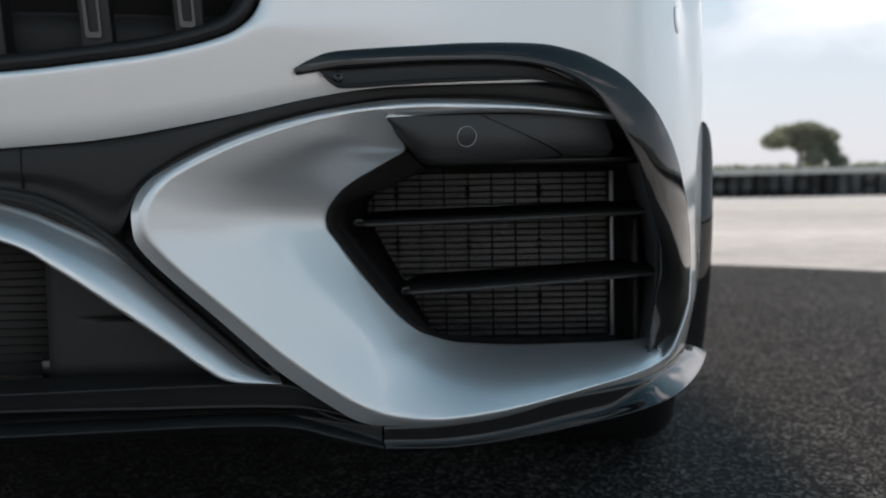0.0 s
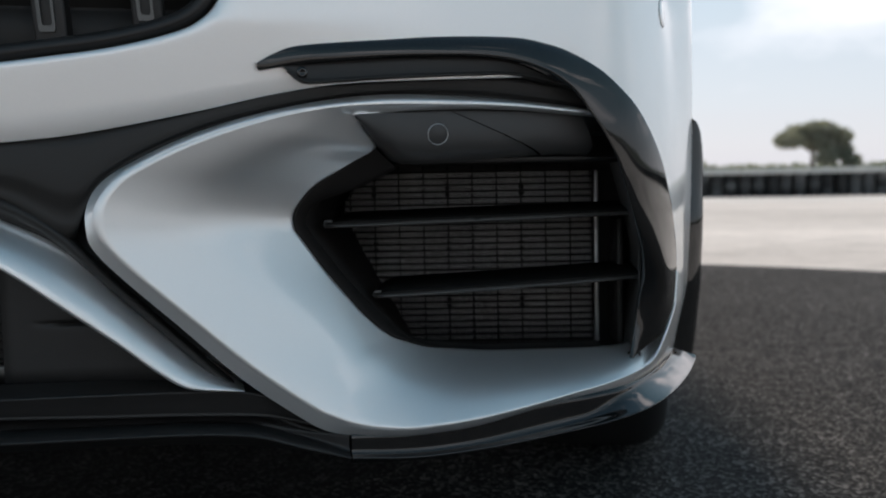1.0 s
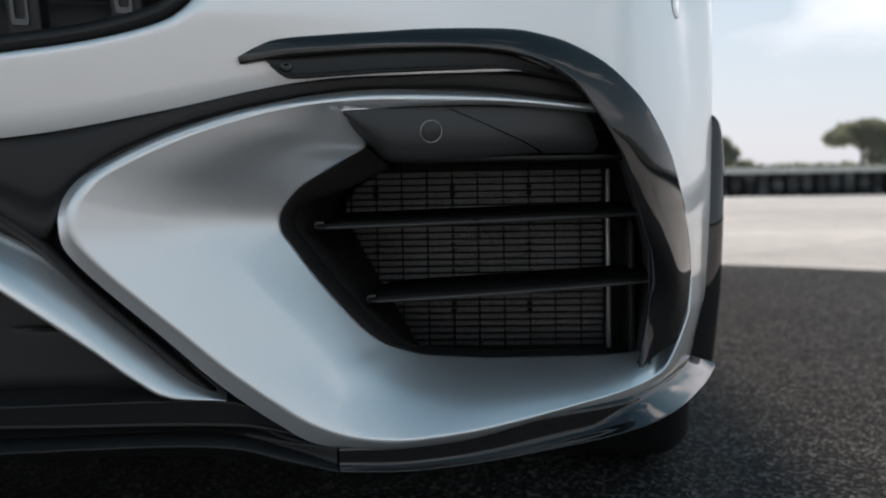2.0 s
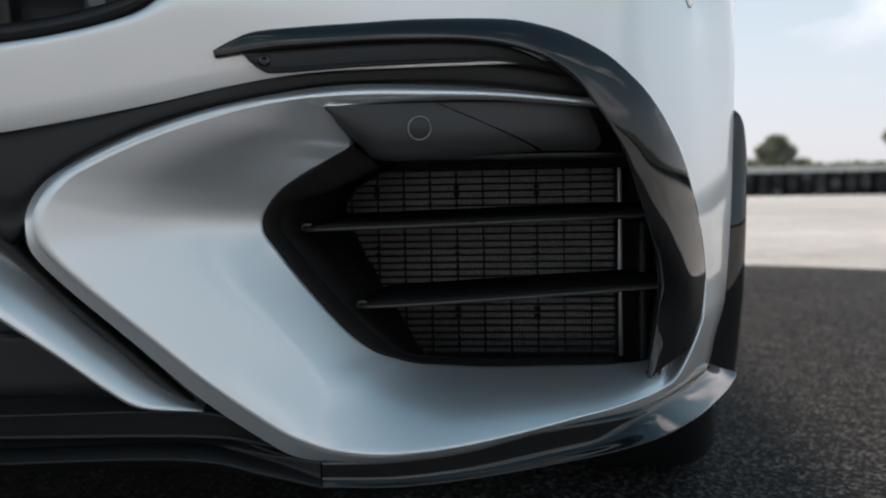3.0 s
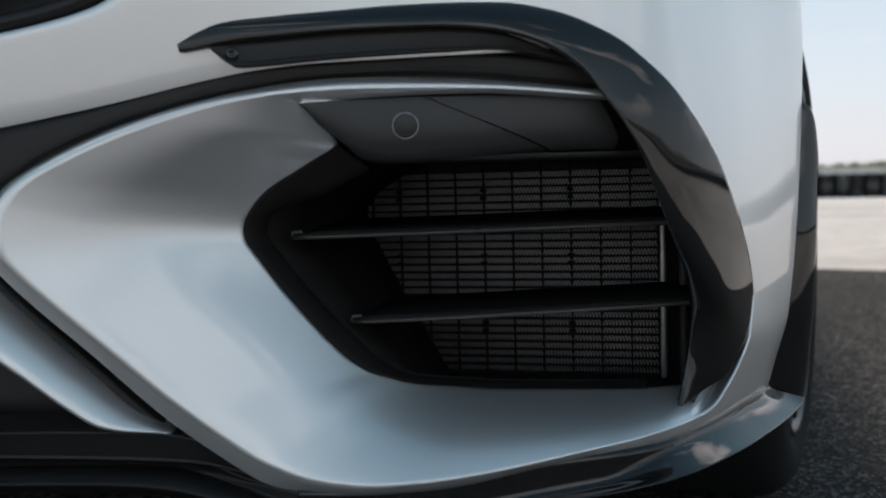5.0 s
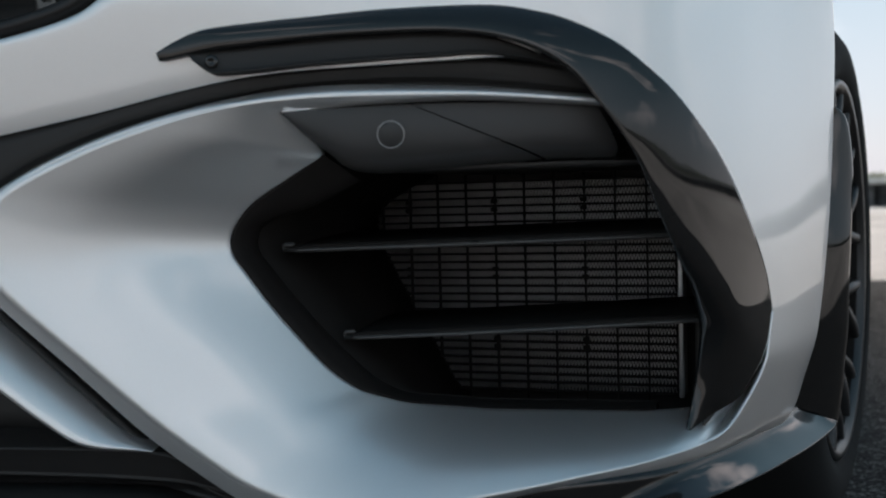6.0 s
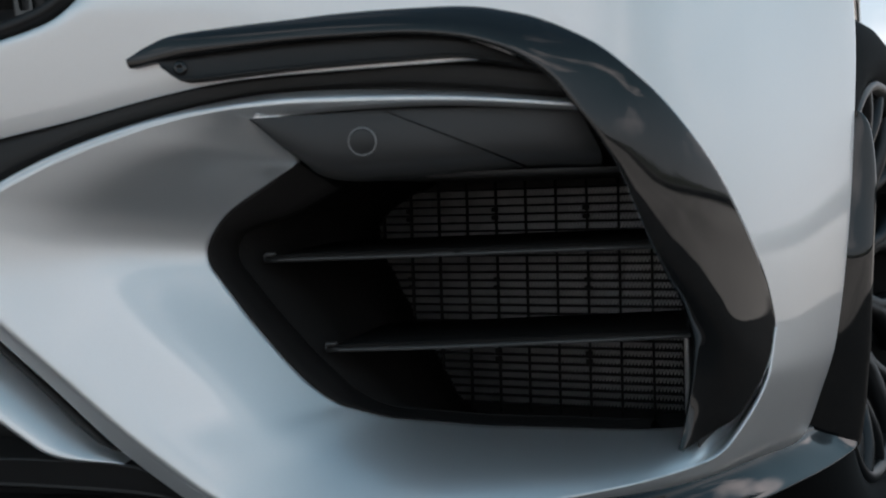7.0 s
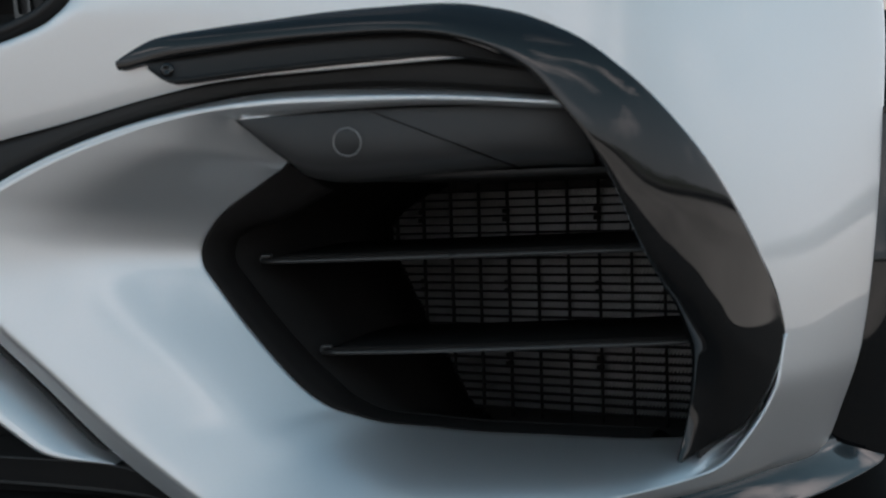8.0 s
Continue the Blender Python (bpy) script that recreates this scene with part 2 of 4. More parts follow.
def paired(points, per):
    """per points between each neighbouring pair, on a smooth curve; keeps the stations of two curves together."""
    p = np.array(points, float)
    q = np.vstack([2 * p[0] - p[1], p, 2 * p[-1] - p[-2]])
    out = []
    for i in range(1, len(q) - 2):
        for u in np.linspace(0, 1, per, endpoint=False):
            a, b, c, d = q[i - 1], q[i], q[i + 1], q[i + 2]
            out.append(0.5 * (2 * b + (c - a) * u + (2 * a - 5 * b + 4 * c - d) * u * u + (3 * b - a - 3 * c + d) * u ** 3))
    out.append(p[-1])
    return np.array(out)


def smooth(u):
    u = min(max(u, 0.0), 1.0)
    return u * u * (3 - 2 * u)


def grid_mesh(rows, closed_u=False, closed_v=False, flip=False):
    """A bmesh of quads from rows of points of equal length."""
    bm = bmesh.new()
    vs = [[bm.verts.new(p) for p in row] for row in rows]
    nu, nv = len(vs), len(vs[0])
    for i in range(nu if closed_u else nu - 1):
        for j in range(nv if closed_v else nv - 1):
            f = [vs[i][j], vs[(i + 1) % nu][j], vs[(i + 1) % nu][(j + 1) % nv], vs[i][(j + 1) % nv]]
            if flip:
                f.reverse()
            bm.faces.new(f)
    return bm


def box(bm, x0, y0, z0, x1, y1, z1, bev=0.0):
    geo = bmesh.ops.create_cube(bm, size=1.0, matrix=Matrix.Translation(((x0 + x1) / 2, (y0 + y1) / 2, (z0 + z1) / 2)) @ Matrix.Diagonal((x1 - x0, y1 - y0, z1 - z0, 1)))
    if bev:
        es = list({e for v in geo["verts"] for e in v.link_edges})
        bmesh.ops.bevel(bm, geom=es, offset=bev, segments=2, affect="EDGES", profile=0.6)
    return bm


def part(name, bm, mat, parent=None, label="", thick=0.0, flat=False, offset=-1.0):
    """Links a bmesh as one mesh object, under a thing or part."""
    me = bpy.data.meshes.new(name)
    bmesh.ops.remove_doubles(bm, verts=bm.verts, dist=0.00005)
    bm.to_mesh(me)
    bm.free()
    me.materials.append(mat)
    if not flat:
        me.polygons.foreach_set("use_smooth", [True] * len(me.polygons))
    ob = new(name, me)
    ob.parent = parent
    if thick:
        s = ob.modifiers.new("thickness", "SOLIDIFY")
        s.thickness, s.offset, s.use_even_offset = thick, offset, False
    return tagged(ob, label)


def strip(chart_a, chart_b, profile, per=6, swap=False):
    """Rows of points between two paired chart curves of (x, z, d). profile: (v, extra d) pairs."""
    a, b = paired(chart_a, per), paired(chart_b, per)
    rows = []
    for p, q in zip(a, b):
        rows.append([on(*(p[k] + (q[k] - p[k]) * v for k in (0, 1)), p[2] + (q[2] - p[2]) * v + e) for v, e in profile])
    return rows


# ---- ground and surroundings ----
def dip(r):
    return -0.72 * smooth((r - 6.5) / 34)


def make_ground():
    # one sheet of pale concrete out to the horizon, round the asphalt patch
    angles = np.linspace(0, 2 * math.pi, 145)[:-1]
    rows = []
    for r in (0.0, 3.0, 6.5, 9, 12, 16, 20, 25, 30, 36, 42, 60, 100, 200, 500, 1500, 4000):
        rows.append([Vector((r * math.cos(a), 1.0 + r * math.sin(a), dip(r) - 0.004)) for a in angles])
    bm = grid_mesh(rows, closed_v=True)
    g = part("ground", bm, CONCRETE)
    tagged(g, "pale sunlit concrete apron reaching to the horizon", "ground", kind="structure")
    # whiter concrete in front of the barrier
    rows = []
    for r in (20, 25, 30, 36, 38.6):
        z = dip(r) if r <= 36 else dip(36) + (dip(42) - dip(36)) * (r - 36) / 6
        rows.append([Vector((r * math.cos(a), 1.0 + r * math.sin(a), z + 0.004)) for a in angles[8:65]])
    s = part("pavement", grid_mesh(rows), WHITER)
    tagged(s, "strip of whiter concrete along the tyre barrier", "pavement", kind="structure")
    rows = [[Vector((0.0, 1.0, 0.0)) for a in angles]]
    edge = [Vector((0.0, 1.0, 0.0)) + EDGE(a) for a in angles]
    for k in (0.25, 0.5, 0.75, 0.95, 1.0):
        rows.append([Vector((0, 1, 0)).lerp(p, k) for p in edge])
    rows.append([p + Vector((0, 0, -0.012)) for p in edge])
    bm = grid_mesh(rows, closed_v=True)
    a = part("road", bm, ASPHALT)
    tagged(a, "coarse dark grey asphalt with pale aggregate specks", "asphalt", kind="structure")


def EDGE(a):
    """The asphalt's edge: a rounded far corner before the car's side, short behind the camera."""
    c, s = math.cos(a), math.sin(a)
    rx = 3.1 if c > 0 else 9.0
    # unseen rear edge set close, so pale concrete brightens the bumper's reflections
    ry = 4.25 if s > 0 else 2.3
    n = 2.1
    r = (abs(c / rx) ** n + abs(s / ry) ** n) ** (-1 / n)
    return Vector((r * c, r * s, 0))


make_ground()


def make_stack():
    """One stack of three tyres strapped under a pale cap."""
    thing = new("tyre_stack")
    for k in range(3):
        rows = []
        for i in range(16):
            a = 2 * math.pi * i / 16
            ring = []
            for r, z in ((0.13, 0.045), (0.17, 0.0), (0.20, 0.02), (0.212, 0.065), (0.212, 0.215), (0.20, 0.26), (0.17, 0.28), (0.13, 0.235)):
                ring.append(Vector((r * math.cos(a), r * math.sin(a), z + 0.285 * k)))
            rows.append(ring)
        part("tyre", grid_mesh(rows, closed_u=True, closed_v=True), WORN, thing)
    bm = bmesh.new()
    box(bm, -0.255, -0.24, 0.86, 0.255, 0.24, 1.065, 0.03)
    part("cap", bm, CAP, thing, "weathered pale cap block")
    tagged(thing, "stack of black tyres under a pale cap at the track edge", "tyre barrier", "tyre barrier along the track")
    return thing


stack = make_stack()
rng = random.Random(4)
# straight run past the car, then bending round the right-hand side and behind
line = [(-4.0 + 0.515 * i, 39.5, 0.0) for i in range(56)]
while len(line) < 290:
    x, y, a = line[-1]
    a = min(a + 0.78, 200)
    line.append((x + 0.515 * math.cos(radians(a)), y - 0.515 * math.sin(radians(a)), a))
for i, (x, y, a) in enumerate(line):
    x, y = x + rng.uniform(-0.03, 0.03), y + rng.uniform(-0.04, 0.04)
    m = pose(x, y, dip(math.hypot(x, y - 1.0)) - 0.004, 0, 0, -a + rng.uniform(-3, 3))
    if i == 0:
        stack.matrix_basis = m
    else:
        copy_thing(stack, m)


def make_gap_shade():
    """Dark sheet added behind the stacks, standing for the shade in their gaps."""
    rows = []
    for x, y, a in line[::4]:
        n = Vector((math.sin(radians(a)), math.cos(radians(a)), 0))
        p = Vector((x, y, dip(math.hypot(x, y - 1.0)))) + n * 0.14
        rows.append([p, p + Vector((0, 0, 0.85)), p + Vector((0, 0, 0.85)) + n * 0.03, p + n * 0.03])
    belt = part("barrier_belt", grid_mesh(rows, closed_v=True), RUBBER, flat=True)
    tagged(belt, "black sheet behind the tyre stacks for the shade in their gaps", "barrier belt")


make_gap_shade()


def clump_cloud(bm, centre, radii, count, size, r):
    """Small leaf clumps through an ellipsoid, thicker to the outside."""
    for _ in range(count):
        v = Vector((r.gauss(0, 1), r.gauss(0, 1), r.gauss(0, 1))).normalized() * (r.random() ** 0.4)
        p = Vector(centre) + Vector((v.x * radii[0], v.y * radii[1], v.z * radii[2]))
        e = Euler((r.uniform(0, 6.3), r.uniform(0, 6.3), r.uniform(0, 6.3))).to_matrix()
        s = size * r.uniform(0.6, 1.4)
        q = [bm.verts.new(p + e @ Vector(c) * s) for c in ((-0.5, -0.3, 0), (0.5, -0.4, 0.15), (0.45, 0.4, 0), (-0.4, 0.45, 0.2))]
        bm.faces.new(q)


def make_tree(x, y, z, height, spread, seed, lobes, label):
    r = random.Random(seed)
    thing = new("tree")
    rows = []
    for k in range(7):
        t = k / 6
        rad = 0.055 * height * (1 - 0.6 * t)
        rows.append([Vector((rad * math.cos(a) + 0.03 * height * t * t, rad * math.sin(a), 0.55 * height * t)) for a in np.linspace(0, 2 * math.pi, 9)[:-1]])
    bm = grid_mesh(rows, closed_v=True)
    part("trunk", bm, BARK, thing)
    for k in range(5):
        a = k * 1.3 + 0.4
        tip = Vector((math.cos(a) * spread * 0.33, math.sin(a) * spread * 0.33, height * (0.66 + 0.1 * r.random())))
        root = Vector((0.01 * height, 0, height * 0.36))
        rows = []
        for j in range(5):
            t = j / 4
            c = root.lerp(tip, t) + Vector((0, 0, 0.04 * height * math.sin(t * 3.1)))
            rad = 0.026 * height * (1 - 0.75 * t)
            rows.append([c + Vector((rad * math.cos(b), rad * math.sin(b), 0)) for b in np.linspace(0, 2 * math.pi, 7)[:-1]])
        part("limb", grid_mesh(rows, closed_v=True), BARK, thing)
    bm = bmesh.new()
    for lx, lz, rx, rz, cnt in lobes:
        clump_cloud(bm, (lx * spread, r.uniform(-0.15, 0.15) * spread, lz * height), (rx * spread, rx * spread, rz * height), cnt, 0.075 * height, r)
    part("crown", bm, LEAF, thing, flat=True)
    thing.matrix_basis = pose(x, y, z)
    tagged(thing, label, "tree")
    return thing


make_tree(51.0, 150.0, -0.6, 7.1, 12.2, 3, [(-0.32, 0.62, 0.17, 0.16, 500), (-0.15, 0.76, 0.2, 0.19, 800), (0.08, 0.84, 0.22, 0.16, 900), (0.28, 0.70, 0.2, 0.19, 800), (0.33, 0.42, 0.16, 0.2, 500), (0.05, 0.6, 0.2, 0.17, 600), (0.42, 0.2, 0.12, 0.18, 260), (0.12, 0.3, 0.14, 0.2, 300)],
          "lone broad-crowned green tree beyond the barrier")
make_tree(31.0, 150.0, -0.6, 5.2, 7.0, 8, [(-0.15, 0.55, 0.24, 0.22, 700), (0.08, 0.78, 0.24, 0.2, 900), (0.25, 0.5, 0.2, 0.24, 700), (0.0, 0.35, 0.36, 0.2, 800), (-0.6, 0.22, 0.3, 0.14, 400), (-0.95, 0.16, 0.25, 0.10, 260), (0.55, 0.2, 0.2, 0.15, 260)],
          "rounded green tree low behind the barrier")


def make_woods():
    """A low far line of scrub and woods all round."""
    r = random.Random(12)
    bm = bmesh.new()
    for k in range(900):
        a = 2 * math.pi * k / 900
        front = abs(math.atan2(math.sin(a - 1.3), math.cos(a - 1.3)))
        tall = 1.0 + 4.6 * smooth((front - 0.7) / 0.6) * smooth((2.3 - front) / 0.5)
        h = tall * r.uniform(0.55, 1.15)
        d = 190 + r.uniform(-8, 8)
        clump_cloud(bm, (d * math.cos(a), d * math.sin(a), h * 0.45 - 0.6), (1.6, 1.6, 0.55 * h), 26, 1.0, r)
    w = part("woods", bm, HEDGE, flat=True)
    tagged(w, "low distant line of scrub and woods", "woods", kind="stuff")


make_woods()

# ---- the car ----
car = new("car")
tagged(car, "silver sports coupe with gloss black front trim on asphalt", "car")


def lean(x, z, chin=True):
    """The chin under the grille slopes back towards its lower edge; the cheek leans back a little and its lower corner tucks under."""
    drop = -0.135 * max(0.0, 0.60 - z) * smooth((0.10 - x) / 0.25) if chin else 0.0
    tuck = -0.19 * max(0.0, 0.30 - z) * smooth((x - 0.04) / 0.18) * (1 - 0.6 * smooth((x - 0.30) / 0.04))
    belly = -0.2 * max(0.0, 0.42 - z) ** 2 * smooth((x - 0.20) / 0.07)
    return drop + tuck + belly - 0.05 * (z - 0.42) * smooth((x - 0.20) / 0.07) * smooth((0.356 - x) / 0.05)


# lip of the intake surround: the crest, and the outer edge of its rolled flank
CREST = [(0.190, 0.5135), (0.099, 0.522), (0.012, 0.524), (-0.040, 0.523), (-0.099, 0.517), (-0.152, 0.505), (-0.204, 0.4865), (-0.2515, 0.4625), (-0.2695, 0.447), (-0.278, 0.431),
         (-0.279, 0.414), (-0.2735, 0.399), (-0.252, 0.3735), (-0.208, 0.330), (-0.158, 0.282), (-0.106, 0.240), (-0.080, 0.2245), (-0.054, 0.2145), (-0.020, 0.2085), (0.010, 0.208), (0.064, 0.2118), (0.127, 0.2203),
         (0.176, 0.2285), (0.225, 0.2360), (0.262, 0.2430), (0.277, 0.263), (0.288, 0.293), (0.2945, 0.338)]
FLANK = [(0.190, 0.5195, -0.012), (0.099, 0.529, -0.012), (0.012, 0.5335, -0.012), (-0.044, 0.532, -0.012), (-0.101, 0.524, -0.012), (-0.155, 0.511, -0.013), (-0.207, 0.492, -0.014), (-0.256, 0.466, -0.014), (-0.275, 0.450, -0.014), (-0.284, 0.432, -0.009),
         (-0.285, 0.414, -0.0045), (-0.280, 0.395, -0.0045), (-0.2565, 0.3665, -0.0045), (-0.211, 0.320, -0.0045), (-0.159, 0.267, -0.0045), (-0.107, 0.226, -0.0045), (-0.082, 0.211, -0.0045), (-0.054, 0.2045, -0.0045), (-0.020, 0.1995, -0.0045), (0.010, 0.1990, -0.0045), (0.064, 0.2025, -0.0045), (0.127, 0.2110, -0.006),
         (0.180, 0.2172, -0.003), (0.240, 0.2220, -0.001), (0.295, 0.2240, 0.0), (0.328, 0.231, 0.0), (0.341, 0.300, 0.0), (0.3475, 0.350, 0.0)]
MOUTH = [(0.190, 0.5110, -0.012), (0.099, 0.5185, -0.012), (0.020, 0.5180, -0.0105), (-0.034, 0.5147, -0.0075), (-0.0500, 0.5138, -0.0065), (-0.0470, 0.5100, -0.0105), (-0.0395, 0.501, -0.0225), (-0.0245, 0.4815, -0.042), (-0.050, 0.4655, -0.0495), (-0.082, 0.446, -0.055), (-0.097, 0.429, -0.057), (-0.1025, 0.416, -0.058),
         (-0.101, 0.404, -0.058), (-0.094, 0.393, -0.058), (-0.069, 0.357, -0.060), (-0.033, 0.314, -0.062), (-0.008, 0.2925, -0.066), (0.012, 0.2832, -0.073), (0.035, 0.2750, -0.082), (0.066, 0.2690, -0.094), (0.105, 0.2640, -0.098), (0.160, 0.2605, -0.100),
         (0.205, 0.2590, -0.094), (0.236, 0.2585, -0.088), (0.264, 0.2605, -0.080), (0.276, 0.277, -0.08), (0.284, 0.300, -0.07), (0.290, 0.338, -0.06)]


def arcs(p):
    return np.concatenate([[0], np.cumsum(np.linalg.norm(np.diff(p[:, :2], axis=0), axis=1))])


def make_surround():
    """Dish between crest and mouth, its stations spread evenly along both."""
    per = 16
    a, b = paired([(x, z, 0.0) for x, z in CREST], per), paired(MOUTH, per)
    sa, sb = arcs(a), arcs(b)
    mates = [0, 1, 2, 2.8, 3, 3.25] + list(range(4, 18)) + list(range(20, 28))
    ka, kb = sa[[int(i * per) for i in mates]], sb[[i * per for i in range(len(MOUTH))]]
    n = 300
    u = np.linspace(0, 1, 4 * n)
    half = (ka / ka[-1] + kb / kb[-1]) / 2
    ta, tb = np.interp(u, half, ka), np.interp(u, half, kb)
    for _ in range(2):
        w = 90
        ker = np.hanning(2 * w + 1) / np.hanning(2 * w + 1).sum()
        ta, tb = (np.convolve(np.concatenate([2 * t[0] - t[w:0:-1], t, 2 * t[-1] - t[-2:-w - 2:-1]]), ker, "valid") for t in (ta, tb))
    plan = []
    for i in range(n + 1):
        k = min(4 * i, 4 * n - 1)
        p = [np.interp(ta[k], sa, a[:, c]) for c in range(3)]
        q = [np.interp(tb[k], sb, b[:, c]) for c in range(3)]
        row = []
        for j in range(27):
            v = (j / 26) ** 0.9
            wide = smooth((math.hypot(q[0] - p[0], q[1] - p[1]) - 0.05) / 0.08)
            high = smooth((p[1] - 0.36) / 0.10)
            floor = smooth((p[0] + 0.17) / 0.26)
            quick = smooth((p[0] - 0.250) / 0.032)
            soft = 0.10 - 0.096 * floor
            ease = v * v / (v + soft) * (1 + soft)
            fold = 0.58 - 0.18 * floor
            bend = 0.05 + 0.17 * floor
            steep = (v - fold + math.hypot(v - fold, bend)) / (1 - fold + math.hypot(1 - fold, bend))
            fall = 0.66 * ease + 0.34 * steep ** 1.5
            fall += floor * (0.36 * v + 0.64 * v ** 3 - fall)
            turn = (v - 0.42 + math.hypot(v - 0.42, 0.16)) / (0.58 + math.hypot(0.58, 0.16))
            upper = 0.34 * v + 0.66 * turn
            upper = wide * upper + (1 - wide) * v ** 1.9
            fall += high * (upper * smooth(v / 0.04) - fall)
            x, z = p[0] + (q[0] - p[0]) * v, p[1] + (q[1] - p[1]) * v
            row.append((x, z, q[2] * fall, v, quick, q[2] * min(1.0, v / 0.22) ** 0.8, lean(p[0], p[1], False) * (1 - v * v)))
        plan.append(row)
    # even out the depth along the dish, more so away from the mouth
    plan = np.array(plan)
    deep = plan[:, :, 2].copy()
    for j in range(1, 26):
        w = int(3 + 57 * (1 - plan[0, j, 3]) ** 0.6)
        ker = np.hanning(2 * w + 3)
        line = np.convolve(np.pad(deep[:, j], w + 1, "edge"), ker / ker.sum(), "valid")
        keep = plan[:, j, 4]
        plan[:, j, 2] = keep * plan[:, j, 5] + (1 - keep) * line
    rows = [[inset(x, z, d, tuck) for x, z, d, _, _, _, tuck in row] for row in plan]
    part("intake_surround", grid_mesh(rows), SILVER, car, "silver painted dished frame of the side intake", thick=0.003)


make_surround()


def make_skin():
    """Painted chin under the grille, cheek beside the fin and pillar down to the lip."""
    inner = [(-0.63, 0.478), (-0.50, 0.482), (-0.39, 0.488), (-0.298, 0.496), (-0.202, 0.515), (-0.124, 0.533), (-0.06, 0.5430), (0.02, 0.5466), (0.09, 0.5490), (0.13, 0.551), (0.158, 0.555), (0.184, 0.550), (0.206, 0.534), (0.223, 0.514),
             (0.241, 0.485), (0.257, 0.454), (0.273, 0.414), (0.285, 0.378), (0.2915, 0.352), (0.2945, 0.338)]
    outer = [(-0.63, 0.549), (-0.50, 0.551), (-0.387, 0.556), (-0.295, 0.568), (-0.248, 0.577), (-0.207, 0.589), (-0.186, 0.600), (-0.171, 0.617), (-0.163, 0.645), (-0.155, 0.70), (-0.10, 0.76), (0.0, 0.78), (0.12, 0.785), (0.22, 0.78),
             (0.30, 0.77), (0.345, 0.75), (0.359, 0.62), (0.3585, 0.52), (0.354, 0.43), (0.3475, 0.350)]
    inner = [(x, z, 0.0) for x, z in inner] + [(x, z, 0.0) for x, z in reversed(CREST[:-1])]
    outer = [(x, z, 0.0) for x, z in outer] + list(reversed(FLANK[:-1]))
    a, b = paired(inner, 6), paired(outer, 6)
    rows = []
    upper = 6 * 20
    for i, (p, q) in enumerate(zip(a, b)):
        row = []
        for v in (0, 0.012, 0.03, 0.06, 0.09, 0.12, 0.16, 0.2, 0.28, 0.36, 0.44, 0.52, 0.6, 0.68, 0.76, 0.84, 0.90, 0.93, 0.95, 0.965, 0.98, 0.992, 1):
            x, z = p[0] + (q[0] - p[0]) * v, p[1] + (q[1] - p[1]) * v
            back = -0.5 * max(0.0, z - 0.68) ** 1.3
            roll = -0.34 * smooth((p[1] - 0.44) / 0.04) * q[2] * math.sin(math.pi * v)
            if i <= 66:
                roll -= 0.0012 * max(0.0, 1 - v / 0.25) ** 2
            # soft lip under the grille
            w = max(0.0, (v - 0.91) / 0.09) * smooth((62 - i) / 10)
            roll -= 0.0055 * (1 - math.sqrt(max(0.0, 1 - w * w)))
            if i > upper:
                roll -= 0.0045 * v ** 2.6 * smooth((p[0] + 0.10) / 0.10) * smooth((0.30 - z) / 0.05)
            row.append(on(x, z, lean(x, z, i <= upper) + back + q[2] * v + roll))
        # rolled return behind both borders
        back = Vector((0, 0.004, 0.012)) if i <= 66 else Vector((0, 0.012, 0))
        tail = Vector((0, 0.012, 0.0)) if i <= upper else (row[0] - row[-1]) * 0.3 + Vector((0, 0.014, 0.0))
        rows.append([row[0] + back] + row + [row[-1] + tail])
    part("bumper_skin", grid_mesh(rows, flip=True), SILVER, car, "silver metallic painted front bumper skin")


make_skin()


def make_band():
    """Black band between the chin and the intake surround."""
    up = [(-0.63, 0.480, -0.024), (-0.50, 0.484, -0.022), (-0.39, 0.490, -0.02), (-0.33, 0.4945, -0.019), (-0.29, 0.499, -0.018), (-0.25, 0.506, -0.017), (-0.202, 0.517, -0.016), (-0.151, 0.530, -0.014), (-0.098, 0.5395, -0.012), (-0.044, 0.5440, -0.012), (0.012, 0.5465, -0.012), (0.099, 0.5495, -0.012), (0.195, 0.535, -0.012)]
    low = [(-0.63, 0.464, -0.02), (-0.50, 0.462, -0.02), (-0.391, 0.450, -0.02), (-0.346, 0.436, -0.02), (-0.300, 0.405, -0.02), (-0.281, 0.437, -0.02), (-0.254, 0.465, -0.02), (-0.205, 0.491, -0.02), (-0.153, 0.509, -0.02), (-0.100, 0.522, -0.02), (-0.044, 0.530, -0.02), (0.060, 0.529, -0.02), (0.195, 0.515, -0.02)]
    prof = [(-0.02, -0.01), (0, 0.0), (0.15, 0.001), (0.35, 0.002), (0.55, 0.003), (0.64, 0.002), (0.70, -0.003), (0.85, -0.0035), (0.95, -0.001), (1.0, -0.006), (1.06, -0.02)]
    part("bumper_band", grid_mesh(strip(up, low, prof, 6)), SATIN, car, "satin black band between chin and intake")
    rows = []
    for k in range(9):
        z = 0.4515 + 0.0375 * k / 8
        p = [on(x, z, -0.0165 - 0.002 * abs(k - 4) / 4) for x in (-0.3762, -0.3750)]
        rows.append([p[0] + Vector((0, 0.004, 0)), p[0], p[1], p[1] + Vector((0, 0.004, 0))])
    part("band_joint", grid_mesh(rows), DUCT, car, "thin upright joint in the black band")


make_band()

